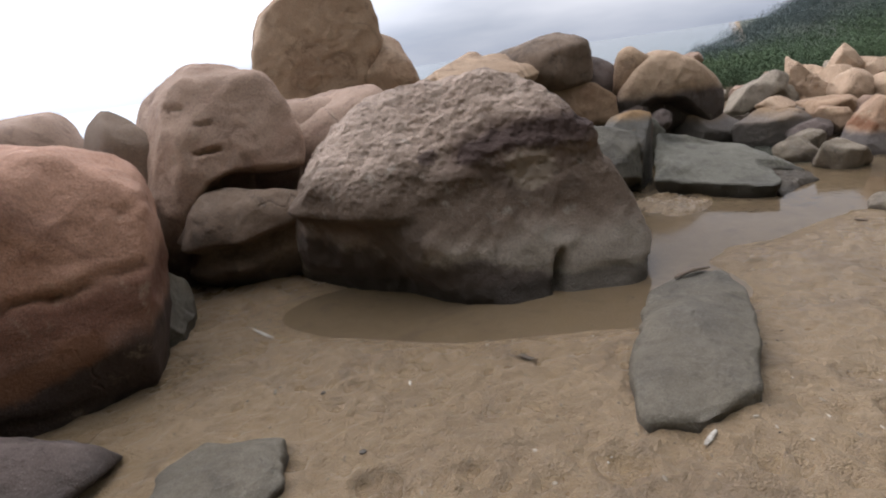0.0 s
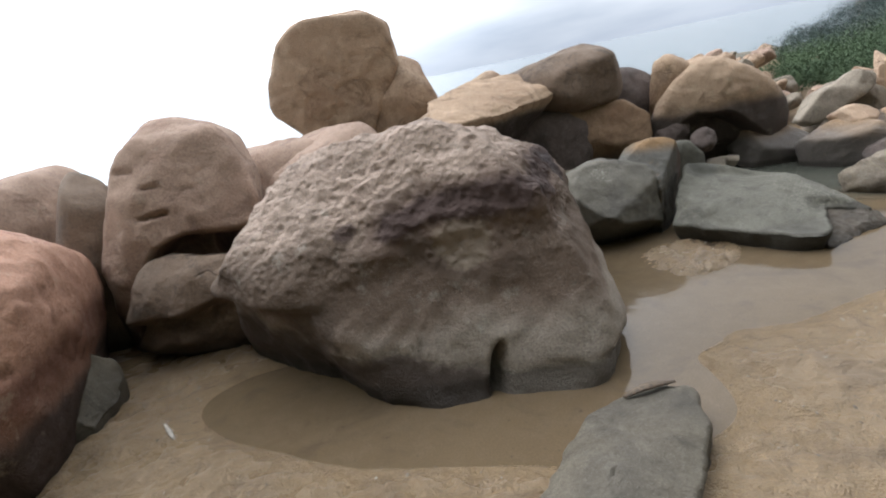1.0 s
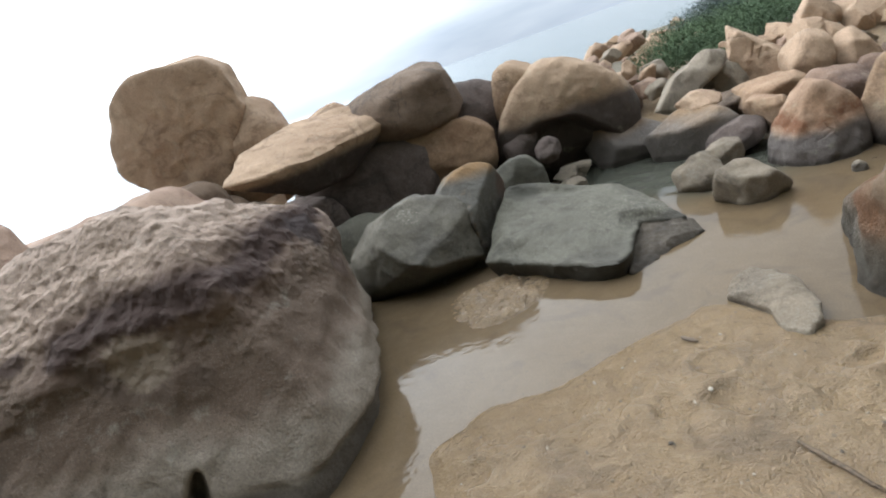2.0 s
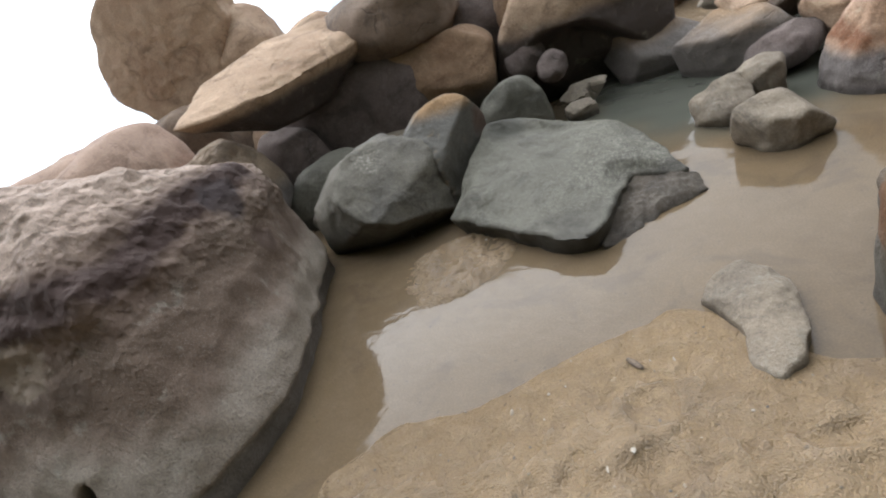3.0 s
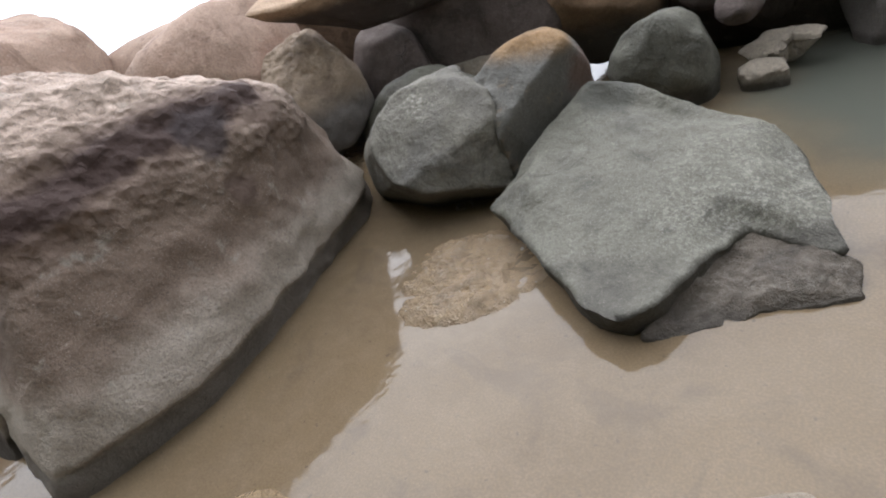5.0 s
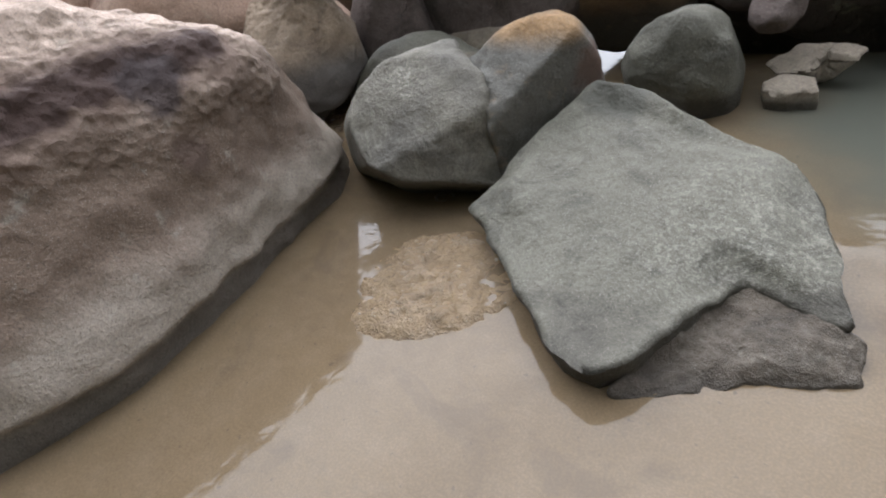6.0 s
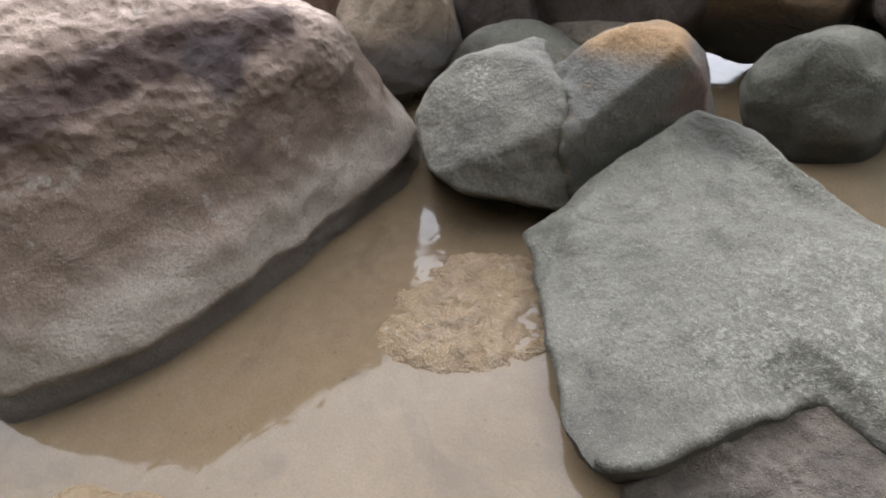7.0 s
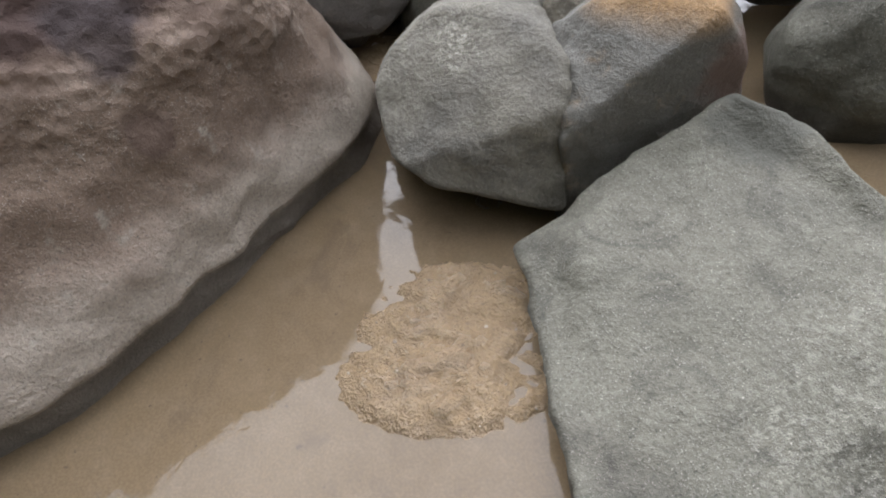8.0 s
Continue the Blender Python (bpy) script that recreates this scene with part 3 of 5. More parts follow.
def carve_main(q, d, c):
    """Weathering of the large boulder: a pitted crown, an overhanging lip, an undercut foot and a notch."""
    p = q + c
    az = math.degrees(math.atan2(d.y, d.x))
    out = 0.0
    high = min(1.0, max(0.0, (p.z - 0.55) / 0.35))
    if high > 0:
        w = Vector((p.x, p.y, p.z * 1.6))
        out -= high * (0.026 * scoops(w + Vector((3, 1, 0)), 0.30) + 0.020 * scoops(w, 0.11) + 0.007 * scoops(w, 0.05))
    out -= 0.022 * scoops(p + Vector((8, 3, 1)), 0.26) + 0.012 * abs(noise.noise(p * 5.0)) + 0.008 * noise.noise(p * 11.0)
    # the lip on the seaward nose: drawn in below, with a gap towards the ground
    nose = max(0.0, 1 - abs(az + 148) / 34)
    edge = 0.62 + 0.05 * noise.noise(p * 2.5)
    out += 0.050 * min(1, 1.6 * nose) * math.exp(-((p.z - edge - 0.02) / 0.06) ** 2)
    out -= 0.080 * min(1, 1.6 * nose) * min(1.0, max(0.0, (edge - p.z) / 0.05))
    # a ledge that slants across the face
    face = max(0.0, 1 - abs(az + 70) / 75)
    slant = p.z - (0.80 + 0.10 * (p.x - 0.3) + 0.06 * noise.noise(p * 1.7))
    out += min(1, 1.5 * face) * 0.030 * math.exp(-((slant - 0.05) / 0.09) ** 2)
    out -= min(1, 1.5 * face) * 0.035 * math.exp(-((slant + 0.10) / 0.12) ** 2)
    # the wave-cut rim just above the water
    side = max(0.0, 1 - abs(az - 5) / 75)
    rim = 0.15 + 0.03 * noise.noise(p * 3.0)
    out += 0.05 * min(1, 2.5 * side) * smooth(rim + 0.25 - p.z, 0.0, 0.3)
    out -= 0.045 * min(1, 2.5 * side) * min(1.0, max(0.0, (rim - p.z) / 0.02))
    # a deep notch near the foot
    u, v = (p.x - 0.80 - 0.15 * (p.z - 0.1)) / 0.045, (p.z - 0.08) / 0.15
    if p.y < 3.7:
        out -= 0.24 * math.exp(-(u * u + v * v) ** 2)
    return out


def carve_lean(q, d, c):
    """The hollow at the foot of the leaning boulder, where another rock is wedged."""
    p = q + c
    top = 0.90 - 0.45 * (p.x + 1.25) ** 2 - 0.9 * max(0.0, -1.55 - p.x) + 0.03 * noise.noise(p * 4.0)
    inside = smooth(top - p.z, 0.0, 0.10) * smooth(p.x, -1.90, -1.80) * (d.y < 0)
    return -0.50 * float(inside)


def carve_under(q, d, c):
    """An overhanging brow above a hollowed waist and a rounded foot."""
    p = q + c
    brow = 0.46 + 0.05 * noise.noise(p * 3.0) + 0.10 * (p.x + 1.3)
    waist = smooth(brow - p.z, 0.0, 0.07) * (1 - 0.55 * smooth(brow - 0.12 - p.z, 0.0, 0.16))
    return float(-0.16 * waist * (d.y < 0.2)) + 0.02 * noise.noise(p * 5.0)


def carve_dome(q, d, c):
    """A cave-like hollow under the dome, between its two feet."""
    p = q + c
    top = 0.70 - 0.9 * (p.x - 3.30) ** 2 + 0.06 * noise.noise(p * 3.0)
    return -0.30 * float(smooth(top - p.z, 0.0, 0.12)) * (d.y < 0)


def carve_split(q, d, c):
    """The broken lips along the crack between the two halves: chipped and wandering."""
    p = q + c
    away = (p.x - 2.17) * 0.695 + (p.y - 5.26) * 0.719
    lip = math.exp(-(away / 0.06) ** 2)
    return lip * (0.030 * noise.noise(p * 6.0 + Vector((4, 0, 0))) + 0.022 * noise.noise(p * 17.0) - 0.006) + 0.010 * noise.noise(p * 3.1) - 0.006 * abs(noise.noise(p * 9.0))


def carve_pits(q, d, c):
    """Cup-shaped weathering pits on the upper face."""
    p = q + c
    high = min(1.0, max(0.0, (p.z - 0.62) / 0.15))
    return -high * (0.035 * scoops(p + Vector((5, 2, 0)), 0.20) + 0.014 * scoops(p, 0.09)) - 0.10 * min(1.0, max(0.0, (0.16 - p.z) / 0.04))


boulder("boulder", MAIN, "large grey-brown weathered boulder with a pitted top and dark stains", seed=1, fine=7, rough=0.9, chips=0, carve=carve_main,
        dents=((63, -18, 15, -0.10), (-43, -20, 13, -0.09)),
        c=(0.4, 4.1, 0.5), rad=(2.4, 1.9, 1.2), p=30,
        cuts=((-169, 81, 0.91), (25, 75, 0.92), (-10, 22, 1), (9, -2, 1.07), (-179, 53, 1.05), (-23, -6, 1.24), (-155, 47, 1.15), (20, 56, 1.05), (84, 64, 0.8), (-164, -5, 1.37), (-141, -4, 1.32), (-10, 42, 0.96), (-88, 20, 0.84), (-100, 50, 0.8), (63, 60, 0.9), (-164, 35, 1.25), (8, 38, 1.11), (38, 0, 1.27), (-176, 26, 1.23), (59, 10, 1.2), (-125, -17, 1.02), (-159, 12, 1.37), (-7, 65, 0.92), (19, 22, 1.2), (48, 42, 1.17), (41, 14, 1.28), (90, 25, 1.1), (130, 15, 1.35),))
flat_rock = slab("flat_rock", GREY, "low slanting grey-green rock standing in the pool",
                 ((2.26, 4.88, 0.15), (2.43, 5.2, 0.34), (2.6, 5.52, 0.47), (2.85, 5.48, 0.44), (3.2, 5.34, 0.33), (3.46, 5.24, 0.26), (3.54, 5.02, 0.19), (3.6, 4.8, 0.14), (3.68, 4.64, 0.08), (3.54, 4.69, 0.1), (3.36, 4.75, 0.12), (3.22, 4.5, 0.14), (3.13, 4.31, 0.14), (3.03, 4.22, 0.14), (2.85, 4.3, 0.14), (2.68, 4.48, 0.14), (2.48, 4.68, 0.14)),
                 crown=0.02, depth=0.6, undercut=0.34, seed=2, worn=2, hub_at=(2.90, 5.12))
toe = slab("broken_edge", WET, "wet brown broken edge dipping into the water", ((3.06, 4.24, 0.02), (3.18, 4.48, 0.1), (3.33, 4.8, 0.09), (3.48, 4.78, 0.08), (3.69, 4.68, 0.05), (3.68, 4.55, 0), (3.4, 4.44, 0.01), (3.2, 4.32, 0.01)),
           crown=0.02, depth=0.5, undercut=0.08, seed=5, parent=flat_rock, lumps=2.6)
cracked = tagged(new("cracked_boulder"), "grey boulder split by a long crack with an orange lichen top", "boulder")
cracked.location = (2.0, 5.7, 0)
boulder("rock_half", SPLIT, "grey half with a pale barnacle crust", seed=3, fine=6, rough=0.8, chips=4, carve=carve_split, parent=cracked,
        c=(1.76, 5.2, 0.28), rad=(0.62, 0.6, 0.6), p=50,
        cuts=((-78, 49, 0.25), (-59, 14, 0.33), (46, 0, 0.332), (146, 73, 0.38), (-76, -50, 0.27), (-160, 50, 0.35), (-127, -2, 0.3), (29, 78, 0.41), (-105, -39, 0.26), (-143, 32, 0.34), (-150, 5, 0.42), (108, 21, 0.45),))
boulder("rock_half", ORANGE, "grey half with an orange lichen crest", seed=4, fine=6, rough=0.8, chips=4, carve=carve_split, parent=cracked,
        c=(2.3, 5.5, 0.28), rad=(0.62, 0.62, 0.7), p=50,
        cuts=((-78, 49, 0.36), (-35, -2, 0.19), (-134, 0, 0.297), (139, 73, 0.44), (25, 11, 0.34), (27, 33, 0.41), (53, 65, 0.47), (7, 66, 0.49), (14, 1, 0.32), (45, 46, 0.45), (-175, 57, 0.42), (98, 35, 0.42), (143, 20, 0.33),))
boulder("boulder", PINK, "tall pinkish tan boulder with short dark cracks", seed=10, fine=6, carve=carve_lean,
        grooves=((-107, 55, 12, 1.1, 0.05, 6), (-80, 43, 6, 1.1, 0.05, 6), (-81, 24, 4, 1.2, 0.06, 11)),
        c=(-1.61, 4.87, 0.81), rad=(1.11, 0.69, 1.62), p=22,
        cuts=((-75, -8, 0.658), (-72, 22, 0.625), (-147, 22, 0.6), (18, 74, 0.9), (-154, 2, 0.64), (-150, 46, 0.74), (16, -12, 0.6), (-154, 64, 0.84), (17, 52, 0.92), (23, 38, 0.92), (23, 10, 0.8), (10, 18, 0.76),))
boulder("boulder", BROWN, "brown boulder wedged under a leaning boulder", seed=11, fine=6, carve=carve_under,
        c=(-1.3, 4.25, 0.35), rad=(0.84, 0.36, 0.44), p=26,
        cuts=((-75, 12, 0.42), (-80, -22, 0.36), (55, 71, 0.39), (-166, 41, 0.52), (-152, 23, 0.52), (-170, 62, 0.52), (118, 81, 0.46),))
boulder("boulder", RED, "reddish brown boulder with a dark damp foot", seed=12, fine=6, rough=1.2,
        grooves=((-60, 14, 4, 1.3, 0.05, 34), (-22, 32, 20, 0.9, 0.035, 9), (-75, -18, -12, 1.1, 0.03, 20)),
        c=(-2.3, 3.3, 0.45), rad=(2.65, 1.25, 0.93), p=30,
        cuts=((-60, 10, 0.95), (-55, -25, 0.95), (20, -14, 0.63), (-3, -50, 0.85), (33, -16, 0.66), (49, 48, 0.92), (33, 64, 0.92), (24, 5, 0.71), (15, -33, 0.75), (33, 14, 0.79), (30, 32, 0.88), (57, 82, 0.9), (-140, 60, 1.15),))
boulder("boulder", PINK, "large pink boulder standing behind the reddish one", seed=63, fine=5,
        c=(-3.6, 5.3, 0.86), rad=(0.59, 1.62, 0.93), p=16,
        cuts=((-143, 77, 0.58), (33, 79, 0.75), (32, 50, 0.9), (30, 15, 0.75),))
boulder("boulder", BROWN, "brown boulder squeezed between two pink boulders", seed=13, fine=5,
        c=(-2.37, 4.89, 0.55), rad=(0.57, 0.6, 0.98), p=18,
        cuts=((43, 76, 0.909), (-144, 49, 0.742), (31, 26, 0.454), (-142, 17, 0.411), (35, 0, 0.197),))
boulder("boulder", TAN_HIGH, "huge tan boulder standing on the other rocks", seed=14, fine=6, chips=5,
        c=(-0.95, 8.5, 1.75), rad=(1.16, 0.42, 1.87), p=22,
        cuts=((-75, 5, 0.8), (-85, -40, 1), (-90, 45, 1), (-48, -12, 0.9), (-158, 25, 0.91), (-77, 82, 0.9), (5, -34, 0.68), (-151, 56, 0.93), (8, 23, 1.04), (5, 52, 1.05), (-169, -43, 0.85), (0, 5, 0.99), (-168, 6, 0.96),))
boulder("rock", TAN_HIGH, "tan slab leaning against the huge boulder", seed=15, fine=5,
        c=(-0.3, 8.7, 1.25), rad=(0.9, 0.6, 0.75), p=18,
        cuts=((-60, 10, 0.7), (0, 28, 0.8), (10, 15, 0.62), (-100, 40, 0.62),))
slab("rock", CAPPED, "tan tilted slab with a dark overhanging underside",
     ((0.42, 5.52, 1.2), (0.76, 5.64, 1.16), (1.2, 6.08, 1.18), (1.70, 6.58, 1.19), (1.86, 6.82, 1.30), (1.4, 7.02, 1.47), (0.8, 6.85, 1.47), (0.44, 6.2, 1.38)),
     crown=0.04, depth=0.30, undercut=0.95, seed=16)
# added filler, closes the gap under the slab with a shade-dark body
boulder("boulder", DARK, "dark filler boulder for the shaded gap below the angular slab", seed=18, fine=5,
        c=(2.50, 7.70, 0.70), rad=(0.80, 0.49, 0.62), p=12,
        cuts=())
# added dark filler, stands in for the black shade of the hollow
boulder("boulder", DARK, "dark filler boulder standing in for shade below the tilted slab", seed=17, fine=5,
        c=(1.34, 6.85, 0.55), rad=(0.86, 0.43, 0.56), p=14,
        cuts=((-82, 6, 0.325),))
boulder("rock", BROWN, "angular brown slab with a dark end face", seed=17, fine=6, chips=3, rough=0.7,
        c=(1.97, 7.42, 1.22), rad=(0.80, 0.9, 0.44), p=48,
        cuts=((-60, 0, 0.739), (172, 77, 0.37), (-47, -81, 0.347), (-18, 24, 0.717), (-1, 14, 0.538), (-21, -22, 0.739), (-7, 45, 0.571), (-5, -43, 0.515), (-23, 57, 0.638), (-100, 60, 0.56),))
boulder("rock", TIDE, "long brown rock under the tilted slab", seed=18, fine=5,
        c=(2.18, 6.98, 0.7), rad=(0.83, 0.38, 0.62), p=22,
        cuts=((105, 82, 0.26), (7, 33, 0.51), (0, -13, 0.55), (-6, 57, 0.41), (167, 29, 0.48), (-17, 7, 0.59), (-80, 20, 0.29), (-95, -30, 0.36),))
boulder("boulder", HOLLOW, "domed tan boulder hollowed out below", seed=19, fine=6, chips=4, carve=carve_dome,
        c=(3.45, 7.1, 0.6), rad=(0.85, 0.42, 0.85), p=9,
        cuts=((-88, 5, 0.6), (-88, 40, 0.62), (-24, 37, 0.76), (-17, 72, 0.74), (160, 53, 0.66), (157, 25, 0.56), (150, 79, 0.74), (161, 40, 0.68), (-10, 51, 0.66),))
boulder("rock", GREY, "rounded dark grey rock with pale streaks", seed=20, fine=5,
        c=(2.78, 6.36, 0.28), rad=(0.36, 0.32, 0.5), p=10,
        cuts=((49, 68, 0.23), (15, 30, 0.24), (-177, 36, 0.28), (157, 63, 0.23), (2, 7, 0.26), (112, 77, 0.24),))
slab("flat_stone", PALE, "flat pale stone at the edge of the pool",
     ((3.13, 6.55, 0.17), (3.25, 6.7, 0.19), (3.45, 6.68, 0.2), (3.58, 6.63, 0.2), (3.55, 6.54, 0.18), (3.41, 6.55, 0.17), (3.34, 6.46, 0.15), (3.19, 6.46, 0.15)), crown=0.03, depth=0.10, undercut=0.16, seed=42)
slab("flat_stone", PALE, "small flat pale stone in the pool",
     ((3.15, 6.37, 0.11), (3.23, 6.44, 0.13), (3.37, 6.4, 0.13), (3.4, 6.31, 0.12), (3.28, 6.27, 0.1), (3.17, 6.3, 0.1)), crown=0.03, depth=0.4, undercut=0.04, seed=43)
boulder("boulder", RUST, "large brown rust-stained boulder standing in the pool", seed=32, fine=6, rough=1.7, chips=14,
        c=(4.64, 3.41, 0.27), rad=(0.89, 0.74, 0.71), p=12,
        cuts=((162, -30, 0.985), (150, -8, 0.97), (142, 8, 0.811), (134, 26, 0.629), (114, 53, 0.365),))
boulder("rock", TAN, "tan rock between larger boulders", seed=34, fine=4,
        c=(5.02, 4.2, 0.1), rad=(0.45, 0.4, 0.35), p=12,
        cuts=((134, 21, 0.335), (114, 55, 0.249), (51, 73, 0.135),))
boulder("boulder", PINK, "pinkish grey boulder behind the weathered boulder", seed=35, fine=5,
        c=(-1.3, 6.6, 0.65), rad=(1.91, 0.63, 0.87), p=15,
        cuts=((-148, 84, 0.66), (-128, 65, 0.9), (64, 85, 0.66), (34, 49, 0.62), (47, 52, 0.58), (34, 67, 0.72),))
boulder("boulder", PINK, "pink-tan boulder with a smooth top", seed=36, fine=5,
        c=(-0.6, 6.1, 0.71), rad=(0.92, 0.98, 0.8), p=15,
        cuts=((157, 89, 0.72), (-144, 72, 0.62), (-174, 77, 0.72), (47, 76, 0.7), (-169, 42, 0.74), (-174, 60, 0.77), (43, 28, 0.68), (39, 7, 0.58), (6, 30, 0.66),))
boulder("boulder", WASHED, "pitted tan boulder with a grey washed foot", seed=37, fine=6, carve=carve_pits,
        c=(0.43, 5.99, 0.51), rad=(0.44, 0.58, 0.74), p=15,
        cuts=((-75, 45, 0.45), (-172, 80, 0.45), (48, 5, 0.27), (157, 85, 0.6), (50, 24, 0.26), (53, 71, 0.52), (41, 44, 0.36), (-129, 35, 0.52), (27, -50, 0.4),))
boulder("boulder", DARK, "dark purple-brown boulder under the slab", seed=38, fine=5,
        c=(0.83, 6.52, 0.29), rad=(0.52, 0.35, 0.65), p=10,
        cuts=((-159, 64, 0.805), (-144, 43, 0.697), (64, 76, 0.494), (159, 82, 0.663), (41, 50, 0.38), (32, 10, 0.2),))
boulder("boulder", PINK, "low pinkish boulder behind the others", seed=39, fine=4,
        c=(-1.1, 6.1, 0.4), rad=(0.85, 0.92, 1.21), p=12,
        cuts=((-128, 72, 1.33), (178, 88, 0.881),))
slab("flat_stone", STONE, "flat grey stone half buried in the sand",
     ((0.98, 2.45, 0.1), (1.12, 2.66, 0.12), (1.42, 2.82, 0.13), (1.62, 2.76, 0.13), (1.58, 2.5, 0.14), (1.42, 2.16, 0.14), (1.12, 1.71, 0.12), (0.84, 1.62, 0.1), (0.62, 1.68, 0.08), (0.72, 2, 0.1)),
     crown=0.05, depth=0.3, undercut=0.05, seed=40)
slab("flat_stone", STONE, "small grey slab half buried in the sand",
     ((-1.28, 1.92, 0.07), (-1.12, 2.04, 0.09), (-0.78, 1.98, 0.09), (-0.74, 1.72, 0.08), (-0.85, 1.50, 0.08), (-1.22, 1.52, 0.07)), crown=0.03, depth=0.2, undercut=0.04, seed=41)
boulder("rock", DARK, "dark low rock half buried in the sand", seed=42, fine=5,
        c=(-1.85, 2.05, 0.02), rad=(0.47, 0.31, 0.25), p=14,
        cuts=((61, 34, 0.212), (71, 46, 0.183), (-25, -57, 0.152),))
slab("flat_stone", SANDY, "pale sand-crusted rock half buried in wet sand",
     ((3.36, 3.66, 0.03), (3.44, 3.77, 0.05), (3.55, 3.81, 0.06), (3.64, 3.74, 0.06), (3.67, 3.6, 0.06), (3.63, 3.4, 0.06), (3.56, 3.25, 0.05), (3.46, 3.19, 0.03), (3.4, 3.3, 0.03), (3.43, 3.42, 0.04), (3.41, 3.55, 0.03)), crown=0.035, depth=0.3, undercut=0.03, seed=44)
boulder("rock", GREY, "small grey rock among boulders", seed=44, fine=4,
        c=(1.15, 6.1, 0.1), rad=(0.62, 0.32, 0.44), p=11,
        cuts=((35, 47, 0.742), (-177, 63, 0.417),))
boulder("rock", SANDY, "small grey shard lying among the boulders", seed=70, fine=4,
        c=(1.5, 6.5, 0.3), rad=(0.61, 0.13, 0.1), p=14,
        cuts=((31, 42, 0.404), (-171, 55, 0.268),))
boulder("rock", TAN_HIGH, "small tan rock on the skyline", seed=53, fine=4,
        c=(0.71, 7.69, 1.13), rad=(0.71, 0.50, 0.53), p=14,
        cuts=((-8, 19, 0.803), (-178, 86, 0.468), (175, 66, 0.239),))
boulder("rock", TAN, "grey-tan rock behind the dome", seed=54, fine=4,
        c=(3.12, 7.30, 1.01), rad=(0.40, 0.40, 0.48), p=12,
        cuts=((156, 68, 0.324), (-20, 58, 0.284), (159, 8, 0.2),))

boulder("rock", DARK, "small dark purple-grey rounded rock", seed=23, fine=5, blocky=2,
        c=(2.96, 6.88, 0.52), rad=(0.189, 0.189, 0.185), turn=(0, 0, -7), p=10)
boulder("rock", DARK, "small dark rock beside the pool", seed=24, fine=5, blocky=3,
        c=(3.15, 6.51, 0.45), rad=(0.129, 0.129, 0.124), turn=(0, -15, -9), p=12)
boulder("boulder", TIDE_LOW, "brown-topped rock with a grey washed foot at the water's edge", seed=125, fine=5, blocky=7,
        c=(4.01, 7.03, 0.08), rad=(0.467, 0.374, 0.505), turn=(0, 0, -16), p=20)
boulder("boulder", TIDE_LOW, "tan-topped rock with a pale grey washed foot", seed=126, fine=5, blocky=6,
        c=(4.47, 6.41, 0.09), rad=(0.465, 0.372, 0.436), turn=(0, -4, -23), p=20)
boulder("boulder", DARK, "dark wedge-shaped rock leaning at the pool's edge", seed=127, fine=5, blocky=6,
        c=(4.61, 5.93, 0.14), rad=(0.308, 0.247, 0.126), turn=(0, -24, -26), p=20)
boulder("rock", TAN_HIGH, "small flat tan rock lying on a larger rock", seed=128, fine=5, blocky=5,
        c=(4.61, 6.49, 0.44), rad=(0.227, 0.227, 0.085), turn=(0, -2, -24), p=20)
boulder("rock", SANDY, "rounded grey-brown rock standing in the pool", seed=28, fine=5, blocky=5,
        c=(4.07, 5.4, 0.08), rad=(0.217, 0.217, 0.182), turn=(0, -10, -23), p=16)
boulder("rock", SANDY, "small grey-brown rock behind another in the pool", seed=29, fine=5, blocky=5,
        c=(4.3, 5.51, 0.12), rad=(0.166, 0.166, 0.151), turn=(0, 0, -25), p=16)
boulder("boulder", SANDY, "blocky pale grey rock standing in the pool", seed=30, fine=5, blocky=8,
        c=(4.18, 4.87, 0.07), rad=(0.256, 0.205, 0.232), turn=(0, 4, -27), p=26)
boulder("boulder", CONE, "cone-shaped orange boulder with a dark tide mark", seed=131, fine=6, chips=6, rough=1.2,
        c=(4.91, 5.31, 0.0), rad=(0.335, 0.305, 0.60), turn=(0, 0, -32), p=26,
        cuts=((180, 39, 0.395), (0, 42, 0.43), (-90, 21, 0.305), (90, 22, 0.305), (-140, 26, 0.31), (-45, 24, 0.315)))
boulder("boulder", PALE, "long grey slab tilted up against other rocks", seed=45, fine=5, blocky=6,
        c=(4.92, 7.36, 0.49), rad=(0.548, 0.329, 0.143), turn=(0, -32, -23), p=20)
boulder("rock", PALE, "angular tan-grey rock beside a tilted slab", seed=146, fine=5, blocky=8,
        c=(5.39, 7.45, 0.38), rad=(0.287, 0.287, 0.261), turn=(0, -10, -26), p=20)
boulder("boulder", TAN_HIGH, "upright jagged tan rock rising to a thin fin", seed=147, fine=6, chips=14, rough=1.5,
        c=(5.69, 7.36, 0.52), rad=(0.46, 0.30, 0.60), turn=(0, 0, -29), p=30,
        cuts=((180, 4, 0.27), (0, 50, 0.15), (-90, 12, 0.15), (-55, 30, 0.19), (20, 10, 0.36)),
        grooves=((-70, 20, 60, 2.0, 0.05, 30), (-100, 35, 80, 2.0, 0.04, 30)))
boulder("rock", TAN_HIGH, "rounded tan boulder below the green hill", seed=148, fine=5, blocky=4,
        c=(5.81, 6.74, 0.35), rad=(0.27, 0.27, 0.351), turn=(0, 0, -32), p=16)
boulder("boulder", TAN_HIGH, "tan boulder split by a fine joint below the hill", seed=149, fine=5, blocky=6,
        c=(6.15, 6.65, 0.31), rad=(0.315, 0.315, 0.294), turn=(0, -10, -35), p=20)
